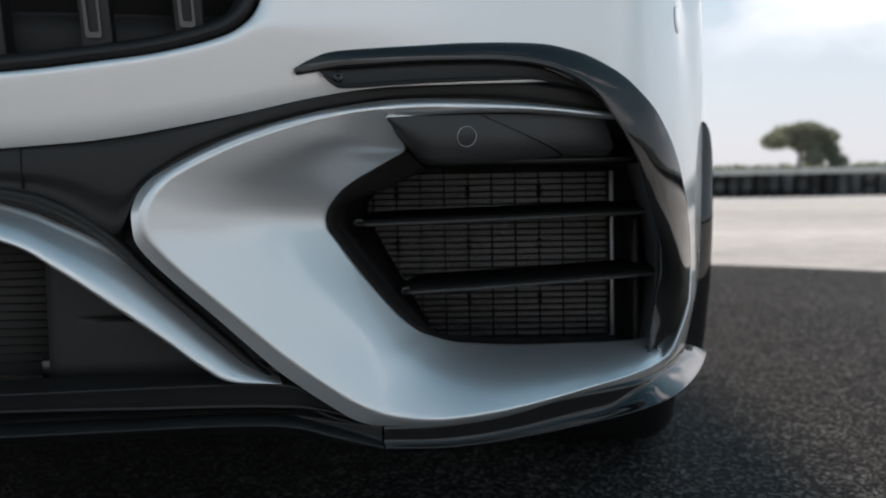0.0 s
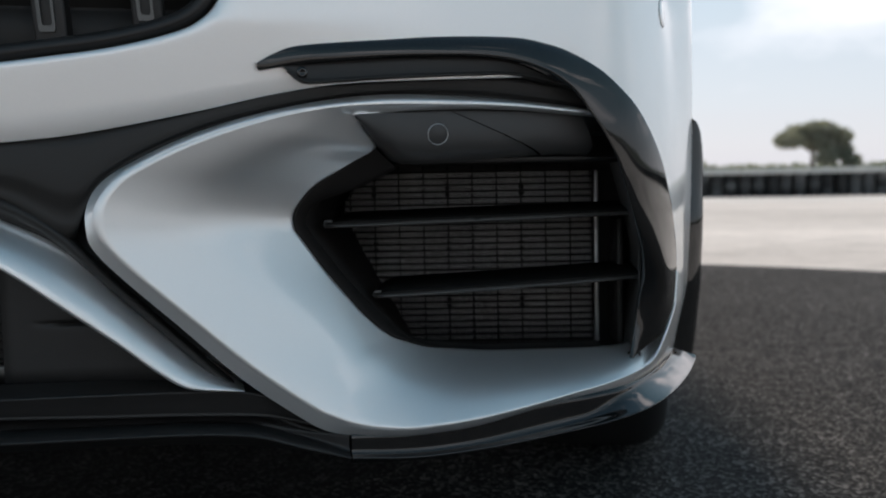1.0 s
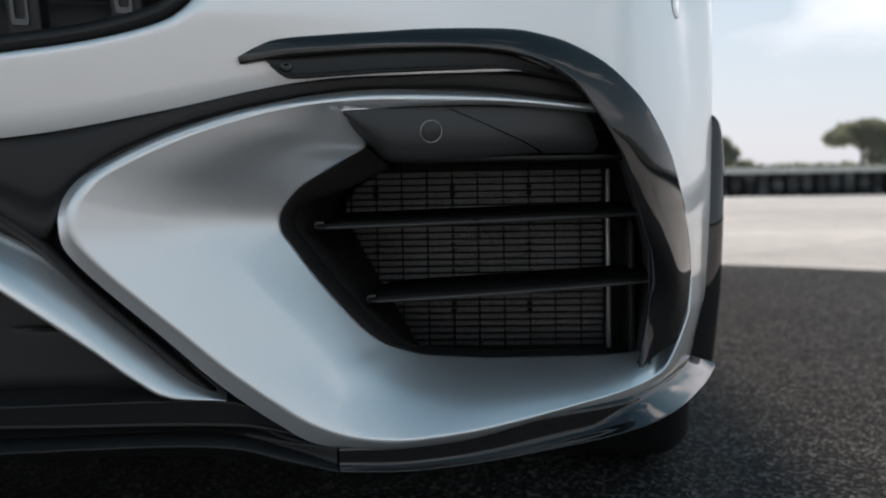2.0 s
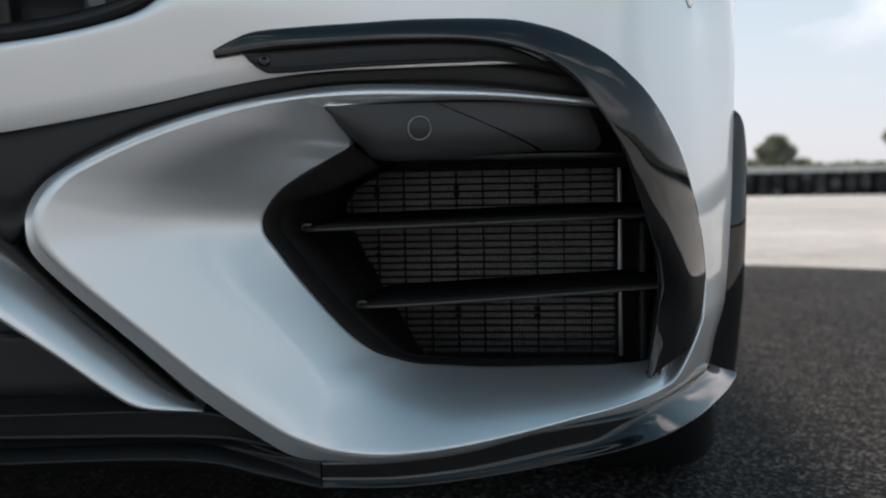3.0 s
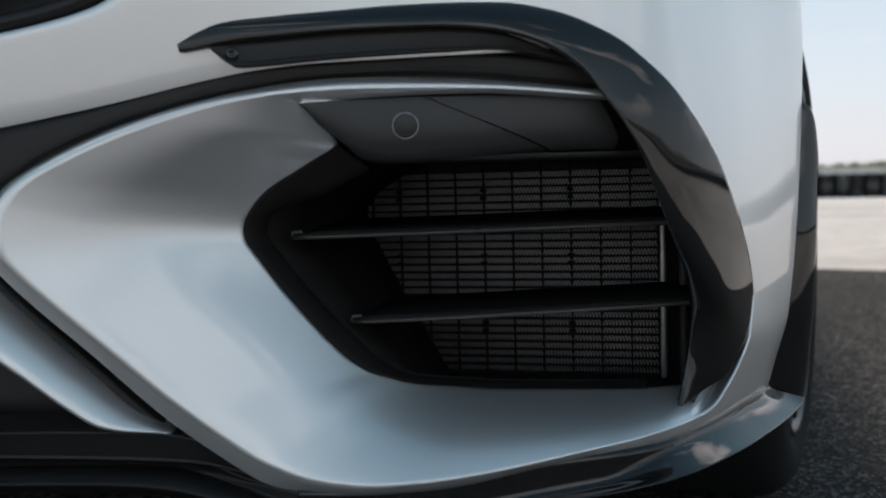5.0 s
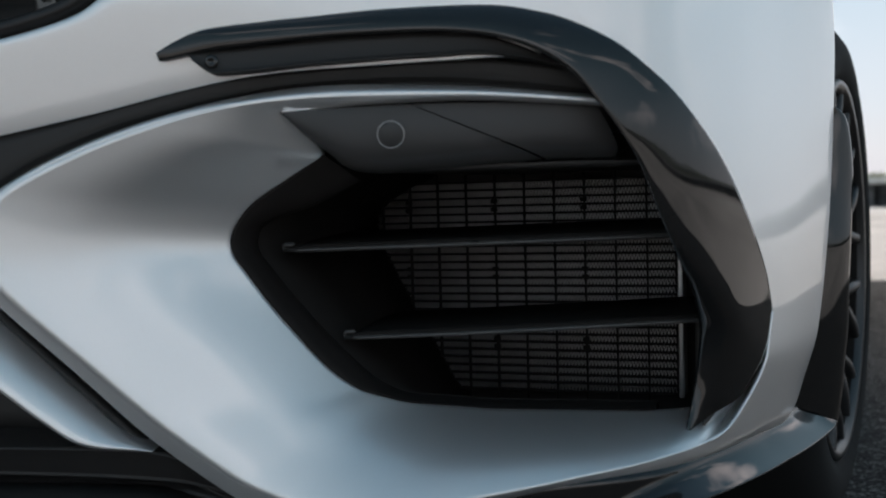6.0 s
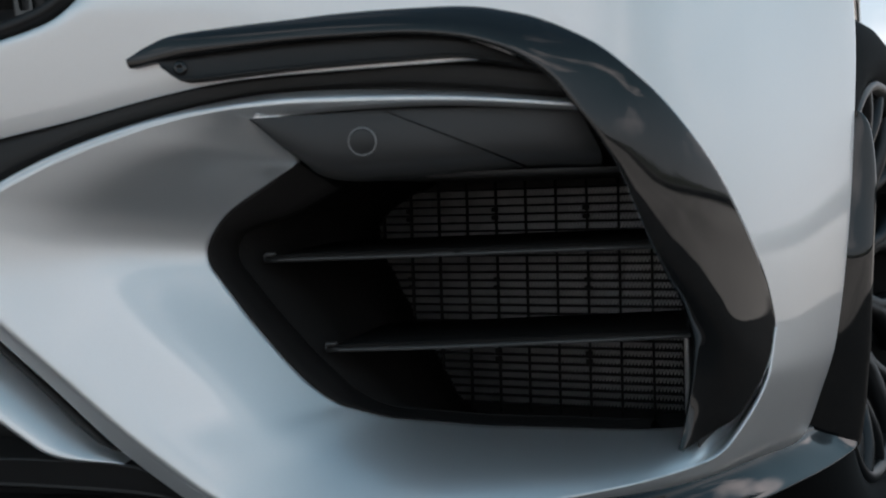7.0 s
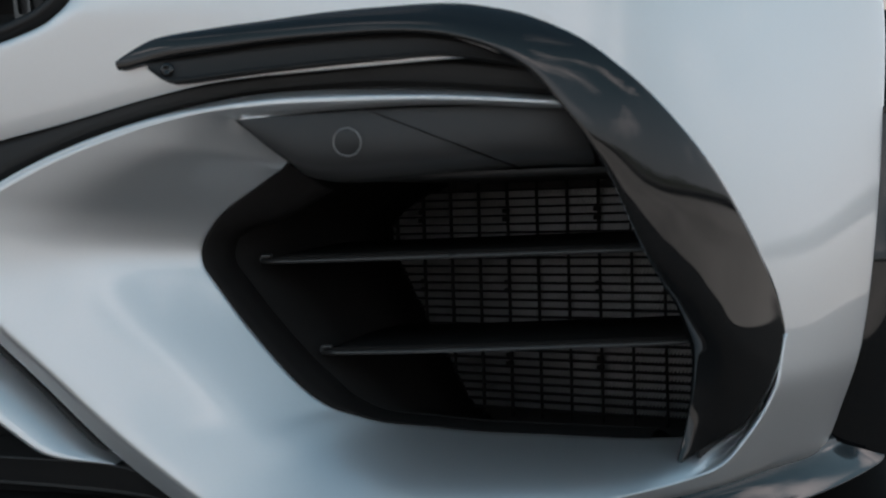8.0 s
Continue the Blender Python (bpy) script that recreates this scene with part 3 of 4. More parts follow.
FIN_OUT = [(-0.139, 0.5608), (-0.123, 0.570), (-0.103, 0.577), (-0.062, 0.581), (-0.02, 0.584), (0.02, 0.587), (0.066, 0.5885), (0.105, 0.588), (0.130, 0.584), (0.156, 0.5765), (0.188, 0.560), (0.209, 0.541), (0.226, 0.520), (0.2445, 0.490), (0.2595, 0.460),
           (0.275, 0.420), (0.2875, 0.382), (0.2925, 0.360), (0.2950, 0.340), (0.2925, 0.319), (0.2865, 0.300), (0.2800, 0.285), (0.2725, 0.2715), (0.2640, 0.2605), (0.2535, 0.2485)]
FIN_IN = [(-0.1375, 0.5548), (-0.118, 0.558), (-0.095, 0.560), (-0.062, 0.563), (-0.02, 0.5665), (0.02, 0.568), (0.060, 0.5685), (0.090, 0.566), (0.112, 0.561), (0.134, 0.552), (0.156, 0.5365), (0.173, 0.516), (0.1875, 0.495), (0.2005, 0.470), (0.2105, 0.441),
          (0.2212, 0.411), (0.232, 0.388), (0.242, 0.370), (0.250, 0.351), (0.2565, 0.332), (0.2585, 0.312), (0.2585, 0.296), (0.2575, 0.280), (0.2555, 0.265), (0.252, 0.2475)]
# how far the inner edge stands out of the skin, by height
FIN_Z = (0.2475, 0.280, 0.302, 0.323, 0.336, 0.352, 0.367, 0.388, 0.411, 0.445, 0.488, 0.5365)
FIN_D = (-0.025, -0.0235, -0.021, -0.018, -0.014, -0.009, -0.004, 0.002, 0.0075, 0.010, 0.0125, 0.015)


def make_fin():
    n = len(FIN_OUT)
    out = [(x, z, 0.0015 + 0.011 * smooth((z - 0.33) / 0.15) * smooth((0.57 - z) / 0.07) - 0.0165 * smooth((0.274 - z) / 0.024)) for x, z in FIN_OUT]
    # the face keeps its line to the inner edge's height, and only then rolls back to the edge
    inn = [(x, z, 0.001 + 0.014 * min(1, i / 9)) if i < 10 else (x, z, max(0.012 - 0.034 * smooth((0.35 - z) / 0.10), np.interp(z, FIN_Z, FIN_D))) for i, (x, z) in enumerate(FIN_IN)]
    drop = [(x, z, 0.0) if i < 10 else (x, z, min(0.0, np.interp(z, FIN_Z, FIN_D) - 0.012 + 0.034 * smooth((0.35 - z) / 0.10))) for i, (x, z) in enumerate(FIN_IN)]
    # v, share of the crown
    prof = [(-0.01, None), (0, 0.0), (0.03, 0.22), (0.08, 0.42), (0.14, 0.62), (0.20, 0.76), (0.28, 0.88), (0.36, 0.96), (0.45, 1.0), (0.54, 1.0), (0.62, 0.96), (0.71, 0.85), (0.80, 0.70), (0.87, 0.52), (0.93, 0.30), (0.975, 0.0), (1.0, -0.8)]
    rows, side = [], []
    for p, q, r in zip(paired(out, 6), paired(inn, 6), paired(drop, 6)):
        row = []
        ridge = smooth((p[1] - 0.53) / 0.045) * smooth((p[0] + 0.139) / 0.05)
        for v, share in prof:
            x, z = p[0] + (q[0] - p[0]) * v, p[1] + (q[1] - p[1]) * v
            row.append(on(x, z, p[2] + (q[2] - p[2]) * v + r[2] * max(0.0, v) ** 9 + (-0.012 if share is None else share * (0.0004 + 0.0026 * ridge)) + lean(x, z, False) * (1 - v)))
        # the lower half has a deep inner side
        row += [row[-1] + Vector((0.0005, 0.003, 0)), row[-1] + Vector((0.0015, 0.009, 0))]
        if q[1] < 0.47:
            side.append([row[-1], row[-1] + Vector((0.004, 0.025, 0)), row[-1] + Vector((0.008, 0.120, 0))])
        rows.append(row)
    fin = part("air_fin", grid_mesh(rows), GLOSS, car, "gloss black aero fin arching round the intake")
    part("inner_side", grid_mesh(side), DEEP, fin, "dull black inner side of the fin")
    # bracket under the blade
    up = [(-0.118, 0.560, 0.0), (-0.095, 0.562, 0.0), (-0.062, 0.565, 0.0), (-0.02, 0.568, 0.0), (0.02, 0.570, 0.0), (0.060, 0.570, 0.0), (0.105, 0.565, 0.0), (0.160, 0.540, 0.0)]
    low = [(-0.112, 0.554, 0.0), (-0.101, 0.545, 0.0), (-0.088, 0.5425, 0.0), (-0.03, 0.5465, 0.0), (0.02, 0.5490, 0.0), (0.060, 0.5505, 0.0), (0.105, 0.5510, 0.0), (0.165, 0.5395, 0.0)]
    prof = [(0, -0.006), (0.05, 0.001), (0.3, 0.002), (0.78, 0.002), (0.86, 0.0035), (0.90, 0.0065), (0.95, 0.0075), (0.99, 0.0055), (1.0, 0.002), (1.0, -0.016)]
    part("fin_bracket", grid_mesh(strip(up, low, prof, 5)), MATTE, fin, "matte black mounting bracket")
    c = on(-0.0985, 0.5525, 0.003)
    _, g = nose(-0.0985)
    rot = Matrix.Translation(c) @ Matrix.Rotation(math.atan(g), 4, "Z") @ Matrix.Rotation(math.pi / 2, 4, "X")
    rows = []
    for r, h in ((0.0, 0.0003), (0.0018, 0.0003), (0.0022, 0.0012), (0.0040, 0.0012), (0.0046, 0.0004), (0.0052, 0.0003), (0.0055, -0.002)):
        rows.append([rot @ Vector((r * math.cos(a), r * math.sin(a), h)) for a in np.linspace(0, 2 * math.pi, 21)[:-1]])
    part("screw", grid_mesh(rows, closed_v=True), GLOSS, fin, "recessed black screw head")


make_fin()


def make_panel():
    """Charcoal panel with the parking sensor, split by a slanting seam."""
    def face(u_top, u_low, name, label):
        # nearly upright face over a chamfer at the lower edge
        prof = [(0, -0.006), (0.0, 0.0), (0.03, 0.0012), (0.15, 0.0042), (0.3, 0.008), (0.46, 0.0112), (0.6, 0.0132), (0.72, 0.0140), (0.80, 0.0128), (0.88, 0.0088), (0.95, 0.0036), (0.985, 0.0004), (1.0, -0.004), (1.02, -0.03)]
        rows = []
        for p, q in zip(paired(u_top, 8), paired(u_low, 8)):
            k = min(1.0, abs(p[1] - q[1]) / 0.048)
            rows.append([on(p[0] + (q[0] - p[0]) * v, p[1] + (q[1] - p[1]) * v, p[2] + (q[2] - p[2]) * v + e * (k if e > -0.005 else 1)) for v, e in prof])
        return part(name, grid_mesh(rows), PANEL, car, label)
    left = face([(-0.0515, 0.5140, -0.0040), (-0.03, 0.5153, -0.0065), (0.0, 0.5165, -0.0090), (0.0405, 0.518, -0.0115)],
                [(-0.0500, 0.5120, -0.0060), (-0.020, 0.4835, -0.022), (0.0134, 0.4674, -0.030), (0.1405, 0.4735, -0.033)], "sensor_panel", "charcoal plastic sensor panel")
    face([(0.0425, 0.518, -0.0112), (0.09, 0.5178, -0.013), (0.13, 0.517, -0.015), (0.178, 0.515, -0.018)],
         [(0.1435, 0.4736, -0.033), (0.158, 0.4738, -0.035), (0.175, 0.4735, -0.038), (0.205, 0.472, -0.045)], "side_panel", "charcoal plastic filler panel")
    c = on(0.0286, 0.4947, -0.0082)
    _, g = nose(0.0286)
    rot = Matrix.Translation(c) @ Matrix.Rotation(math.atan(g), 4, "Z") @ Matrix.Rotation(math.pi / 2 + 0.17, 4, "X")
    rows = []
    for r, h in ((0.0, 0.0011), (0.0088, 0.0011), (0.0093, 0.0007), (0.0096, -0.001)):
        rows.append([rot @ Vector((r * math.cos(a), r * math.sin(a), h)) for a in np.linspace(0, 2 * math.pi, 41)[:-1]])
    part("parking_sensor", grid_mesh(rows, closed_v=True), PANEL, left, "round charcoal parking sensor")
    rows = []
    for r, h in ((0.0096, -0.001), (0.0098, 0.0012), (0.0104, 0.0012), (0.0107, -0.001)):
        rows.append([rot @ Vector((r * math.cos(a), r * math.sin(a), h)) for a in np.linspace(0, 2 * math.pi, 41)[:-1]])
    part("sensor_ring", grid_mesh(rows, closed_v=True), STEEL, left, "thin pale ring round the sensor")


make_panel()


def make_duct():
    """Satin bezel inside the mouth and the dark duct behind it."""
    ring = MOUTH[7:23]
    cx, cz = 0.09, 0.39
    rows = []
    for x, z, d in paired(ring, 6):
        v = Vector((cx - x, cz - z))
        k = v.normalized()
        row = [inset(x - k.x * 0.003, z - k.y * 0.003, d - 0.004), inset(x - k.x * 0.0026, z - k.y * 0.0026, d + 0.001)]
        w = 1.0 - 0.85 * smooth((x + 0.03) / 0.06) * smooth((0.36 - z) / 0.06)
        for step, dd in ((-0.0012, 0.0022), (0.0012, 0.0016), (0.005, -0.003), (0.010, -0.010), (0.0125, -0.016), (0.013, -0.03)):
            broad = 1 + 1.5 * smooth((z - 0.425) / 0.03) * (step > 0.002)
            row.append(inset(x + k.x * step * w * broad, z + k.y * step * w * broad, d + dd))
        rows.append(row)
    part("intake_bezel", grid_mesh(rows, flip=True), BEZEL, car, "satin black bezel inside the intake mouth")
    rows = []
    for x, z, d in paired(ring, 6):
        k = Vector((cx - x, cz - z)).normalized()
        w = 1.0 - 0.85 * smooth((x + 0.03) / 0.06) * smooth((0.36 - z) / 0.06)
        a = inset(x + k.x * 0.013 * w, z + k.y * 0.013 * w, d - 0.028)
        b = Vector((a.x + k.x * 0.012, 1.36, a.z - 0.055 * max(0.0, k.y)))
        rows.append([a.lerp(b, t) for t in (0, 0.3, 0.6, 1)])
    part("duct_wall", grid_mesh(rows, flip=True), DUCT, car, "black plastic intake duct", thick=0.002, offset=0)
    # ceiling and outer side of the duct
    rows = []
    for x in np.linspace(0.008, 0.30, 13):
        rows.append([on(x, 0.4705, -0.040), on(x, 0.4685, -0.055), Vector((x, 1.36, 0.466))])
    part("duct_wall", grid_mesh(rows), DEEP, car, thick=0.002, offset=0)
    rows = []
    for z in np.linspace(0.235, 0.53, 13):
        rows.append([on(0.262, z, -0.02), Vector((0.255, 1.25, z)), Vector((0.25, 1.36, z))])
    part("duct_wall", grid_mesh(rows), DEEP, car, thick=0.002, offset=0)
    bm = bmesh.new()
    box(bm, -0.16, 1.372, 0.22, 0.27, 1.376, 0.50)
    part("duct_back", bm, DEEP, car)
    # upright guide beside the end tank
    bm = bmesh.new()
    box(bm, 0.232, 1.28, 0.25, 0.240, 1.34, 0.40, 0.003)
    part("duct_guide", bm, SATIN, car)


make_duct()


def make_louvre(x0, y0, z0, x1, y1, z1):
    rows = []
    n = 30
    for i in range(n + 1):
        t = i / n
        c = Vector((x0 + (x1 - x0) * t, y0 + (y1 - y0) * t ** 1.3, z0 + (z1 - z0) * t))
        close = min(1.0, t * 14) ** 0.5
        ring = []
        for y, z in ((0.004, 0.0035), (0.001, 0.003), (-0.0005, 0.001), (-0.0005, -0.0015), (0.001, -0.003), (0.004, -0.004), (0.09, 0.004), (0.09, 0.010)):
            ring.append(c + Vector((0, y * (0.4 + 0.6 * close), z * close)))
        rows.append(ring)
    bm = grid_mesh(rows, closed_v=True)
    bmesh.ops.holes_fill(bm, edges=bm.edges[:])
    blade = part("louvre", bm, DUCT, car, "black horizontal louvre blade")
    # rounded bead along the front edge, hooked at its free end; its paler colour paints a highlight
    line = [Vector((x0 + (x1 - x0) * t, y0 + (y1 - y0) * t ** 1.3 - 0.001, z0 + (z1 - z0) * t - 0.0015)) for t in np.linspace(0.012, 1, 24)]
    hook = [line[0] + Vector((0.0022 - 0.0034 * math.sin(a), 0.0008, 0.0026 - 0.0026 * math.cos(a))) for a in np.linspace(0.9 * math.pi, 0.1, 6)]
    line = [hook[0] + Vector((0.006, 0.003, 0))] + hook + line
    rows = []
    for c in line:
        rows.append([c + Vector((0, 0.0018 * math.cos(a), 0.0018 * math.sin(a))) for a in np.linspace(0, 2 * math.pi, 9)[:-1]])
    part("bead", grid_mesh(rows, closed_v=True), BEAD, blade, "rounded satin black front edge, coloured paler for its highlight")


make_louvre(-0.097, 1.120, 0.4055, 0.255, 1.215, 0.4105)
make_louvre(-0.048, 1.131, 0.3305, 0.255, 1.225, 0.3375)


def make_radiator():
    y = 1.343
    x0, x1, z0, z1 = -0.095, 0.212, 0.243, 0.463
    bm = bmesh.new()
    box(bm, x0, y + 0.022, z0, x1, y + 0.026, z1)
    rad = part("radiator", bm, DEEP, car, "finned aluminium radiator behind a black screen")
    pitch = 0.0081
    rows = int((z1 - z0) / pitch)
    bm = bmesh.new()
    box(bm, x0, -0.001, -0.0011, x1, 0.018, 0.0011, 0.0008)
    me = None
    for k in range(rows):
        if me is None:
            t = part("tube", bm, DUCT, rad)
            me = t.data
        else:
            t = new("tube", me)
            t.parent = rad
        t.location = (0, y + 0.004, z0 + pitch * (k + 0.5))
    # folded fins between the tubes
    bm = bmesh.new()
    step = 0.0017
    for k in range(rows - 1):
        za, zb = z0 + pitch * (k + 0.5) + 0.0013, z0 + pitch * (k + 1.5) - 0.0013
        n = int((x1 - x0) / step)
        prev = None
        for i in range(2 * n):
            # slanting folds with short flats at the tubes
            x = x0 + (i // 2) * step + (0.00025 if i % 2 else -0.00025) * (1 if i else 0)
            z = za if (i // 2) % 2 else zb
            pair = [bm.verts.new((x, y + 0.001, z)), bm.verts.new((x, y + 0.008, z))]
            if prev:
                bm.faces.new((prev[0], pair[0], pair[1], prev[1]))
            prev = pair
    f = part("folded_fin_pack", bm, CORE, rad, flat=True, thick=0.00036, offset=0)
    f["kind"] = "stuff"
    # black screen in front
    bm = bmesh.new()
    box(bm, -0.0009, -0.004, z0 - 0.004, 0.0009, 0.001, z1 + 0.004, 0.0005)
    col = None
    xs = [-0.088 + 0.0302 * i for i in range(10)]
    for i, x in enumerate(xs):
        if col is None:
            b = part("screen_bar", bm, DUCT, rad)
            col = b.data
        else:
            b = new("screen_bar", col)
            b.parent = rad
        b.location = (x, y, 0)
    bm = bmesh.new()
    box(bm, x0, -0.002, -0.0011, x1, 0.001, 0.0011, 0.0004)
    row = None
    for k in range(rows):
        if row is None:
            b = part("screen_wire", bm, DUCT, rad)
            row = b.data
        else:
            b = new("screen_wire", row)
            b.parent = rad
        b.location = (0, y, z0 + pitch * (k + 0.5))
    knot = None
    for i in range(1, 10, 3):
        for z in (0.292, 0.300, 0.362, 0.370, 0.430, 0.438):
            if knot is None:
                bm = bmesh.new()
                box(bm, -0.0032, -0.005, -0.0022, 0.0032, 0.0, 0.0022, 0.001)
                b = part("screen_clip", bm, DUCT, rad)
                knot = b.data
            else:
                b = new("screen_clip", knot)
                b.parent = rad
            b.location = (xs[i], y - 0.003, z)
    bm = bmesh.new()
    box(bm, 0.2125, y - 0.010, z0 + 0.002, 0.2185, y + 0.02, z1 - 0.006, 0.002)
    part("end_tank", bm, STEEL, rad, "bare aluminium end tank edge")


make_radiator()


def make_wing():
    """Silver blade sweeping down beside the lower grille."""
    up = [(-0.63, 0.467, -0.03), (-0.50, 0.461, -0.03), (-0.392, 0.4365, -0.03), (-0.347, 0.4185, -0.03), (-0.306, 0.397, -0.032), (-0.272, 0.369, -0.034), (-0.230, 0.328, -0.036), (-0.190, 0.288, -0.036), (-0.156, 0.2565, -0.034)]
    low = [(-0.63, 0.438, 0.0), (-0.50, 0.432, 0.0), (-0.393, 0.405, 0.0), (-0.349, 0.378, 0.0), (-0.304, 0.342, 0.0), (-0.262, 0.307, 0.0), (-0.231, 0.279, -0.002), (-0.205, 0.262, -0.004), (-0.158, 0.2555, -0.010)]
    prof = [(-0.02, -0.012), (0, 0), (0.10, -0.0022), (0.20, -0.0012), (0.32, 0.0026), (0.46, 0.0068), (0.62, 0.0092), (0.8, 0.0082), (0.92, 0.0058), (0.985, 0.0035), (1.0, 0.001), (1.0, -0.006), (0.96, -0.02), (0.9, -0.03)]
    part("bumper_wing", grid_mesh(strip(up, low, prof, 6)), SILVER, car, "silver painted blade beside the lower grille")
    # black channel between blade and surround, and trim above the blade
    a = [(-0.63, 0.472, -0.022), (-0.50, 0.467, -0.022), (-0.392, 0.4525, -0.022), (-0.346, 0.438, -0.022), (-0.303, 0.408, -0.022), (-0.261, 0.361, -0.022), (-0.215, 0.312, -0.022), (-0.164, 0.260, -0.022), (-0.110, 0.218, -0.022), (-0.05, 0.203, -0.022)]
    b = [(-0.63, 0.463, -0.03), (-0.50, 0.457, -0.03), (-0.392, 0.4325, -0.03), (-0.347, 0.4145, -0.03), (-0.311, 0.390, -0.03), (-0.272, 0.351, -0.03), (-0.228, 0.305, -0.03), (-0.178, 0.250, -0.03), (-0.124, 0.212, -0.03), (-0.07, 0.19, -0.03)]
    prof = [(-0.15, -0.02), (0, 0.0), (0.15, 0.004), (0.3, 0.005), (0.45, 0.003), (0.55, -0.004), (0.75, -0.007), (1.0, -0.006), (1.1, -0.03)]
    part("channel_trim", grid_mesh(strip(a, b, prof, 6)), SATIN, car, "black channel trim round the blade")


make_wing()


def make_lower_grille():
    """Dark side wall of the centre intake, a sliver of its core, and the stepped sill under it."""
    rows = []
    for x in np.linspace(-0.366, -0.165, 16):
        t = (x + 0.366) / 0.201
        rows.append([on(x, z, -0.085 + 0.04 * t) for z in (0.25, 0.28, 0.312, 0.3165, 0.3185, 0.3195, 0.3235, 0.3245, 0.3265, 0.332, 0.38, 0.44)])
    for row in rows:
        slot = smooth((row[0].x + 0.345) / 0.02) * smooth((-0.255 - row[0].x) / 0.03)
        for k in (5, 6):
            row[k] += Vector((0, 0.006 * slot, 0))
    part("intake_side_panel", grid_mesh(rows, flip=True), SILL, car, "matte black side panel of the centre intake", thick=0.003)
    y = 1.06
    bm = bmesh.new()
    box(bm, -0.62, y, 0.26, -0.36, y + 0.004, 0.43)
    core = part("centre_core", bm, DEEP, car, "dark core of the centre intake")
    bm = bmesh.new()
    box(bm, -0.62, -0.001, -0.0008, -0.372, 0.002, 0.0008)
    bar = None
    for k in range(18):
        if bar is None:
            o = part("tube", bm, SATIN, core)
            bar = o.data
        else:
            o = new("tube", bar)
            o.parent = core
        o.location = (0, y - 0.004, 0.275 + 0.0085 * k)
    bm = bmesh.new()
    box(bm, -0.402, 1.03, 0.262, -0.38, 1.05, 0.282, 0.004)
    part("core_bracket", bm, CHROME, core, "small dark metal bracket")
    # sill: two steps over the splitter
    rows = []
    for x, z1, z2, z3 in curve([(-0.63, 0.268, 0.251, 0.238), (-0.40, 0.266, 0.248, 0.236), (-0.27, 0.262, 0.240, 0.232), (-0.16, 0.2545, 0.231, 0.222), (-0.12, 0.240, 0.224, 0.208), (-0.06, 0.212, 0.204, 0.194)], 40):
        face = [(0.004, -0.06), (0.0009, -0.012), (0.0003, -0.0092), (-0.0006, -0.0085), (-0.0016, -0.0088)]
        row = [on(x, z1 + a, d) for a, d in face]
        row += [on(x, z1 + (z2 - z1) * v, -0.009 - 0.006 * v) for v in (0.3, 0.6, 0.85)]
        row += [on(x, z2 + a, d) for a, d in ((0.0018, -0.0148), (0.0006, -0.0140), (-0.0004, -0.0142), (-0.0012, -0.0165), (-0.002, -0.03))]
        rows.append(row + [on(x, z2 - 0.005, -0.05), on(x, z3 - 0.01, -0.05)])
    part("intake_sill", grid_mesh(rows, flip=False), SILL, car, "stepped satin black sill under the centre intake")


make_lower_grille()


def make_splitter():
    # chart x, lip top z, lip bottom z, lip reach d
    def loft(stations, n, name, mat, label, under):
        rows = []
        for x, zr, dr, zt, zb, d in curve(stations, n):
            dr, d = dr + lean(x, zr, False), d + 0.7 * lean(x, zr, False)
            # the root ends short of the lip's tip
            skew = 0.014 * smooth((x - 0.30) / 0.05)
            row = [on(x - skew, zr + 0.012, dr - 0.02), on(x - skew, zr + 0.003, dr - 0.001)]
            # hollow sweep from the root out to the lip
            for k in range(13):
                v = k / 12
                flare = smooth((x - 0.165 - 0.05 * (1 - v)) / 0.06)
                row.append(on(x - skew * (1 - v), zr - (zr - zt) * v, dr + (d - dr - 0.001) * (v ** 10 + (v ** 1.6 - v ** 10) * flare)))
            rows.append(row + [on(x, zt - 0.0008, d), on(x, zt - 0.0022, d - 0.0008), on(x, (zt + zb) / 2, d - 0.003 - 0.5 * under), on(x, zb + 0.001, d - 0.005 - under), on(x, zb, d - 0.007 - under), on(x, zb + 0.004, d - 0.10)])
        return part(name, grid_mesh(rows), mat, car, label)
    loft([(-0.63, 0.235, -0.03, 0.238, 0.222, 0.022), (-0.40, 0.232, -0.03, 0.235, 0.220, 0.022), (-0.25, 0.226, -0.03, 0.229, 0.214, 0.022), (-0.16, 0.220, -0.03, 0.221, 0.205, 0.022), (-0.11, 0.209, -0.024, 0.204, 0.193, 0.016), (-0.063, 0.2035, -0.008, 0.1862, 0.1792, 0.003)], 50,
         "splitter", SILL, "low-sheen black front splitter lip", 0.02)
    loft([(-0.0615, 0.2035, -0.004, 0.1862, 0.1792, 0.003), (0.0, 0.2000, -0.0080, 0.1805, 0.1750, -0.0005), (0.06, 0.2042, -0.0085, 0.1818, 0.1763, -0.0010), (0.12, 0.2140, -0.0062, 0.1864, 0.1819, 0.002), (0.18, 0.2195, 0.0005, 0.1944, 0.1904, 0.0108), (0.22, 0.2215, 0.002, 0.2018, 0.1978, 0.018), (0.26, 0.2235, -0.0017, 0.2057, 0.2017, 0.019),
          (0.295, 0.225, -0.0025, 0.2052, 0.2012, 0.0175), (0.323, 0.228, -0.0066, 0.2040, 0.2000, 0.0152), (0.340, 0.229, -0.007, 0.2046, 0.2006, 0.0155), (0.349, 0.2275, -0.006, 0.2062, 0.2032, 0.0165), (0.3525, 0.2260, -0.005, 0.2095, 0.2070, 0.0150)], 90,
         "corner_canard", GLOSS, "gloss black corner canard of the splitter", 0.0)


make_splitter()


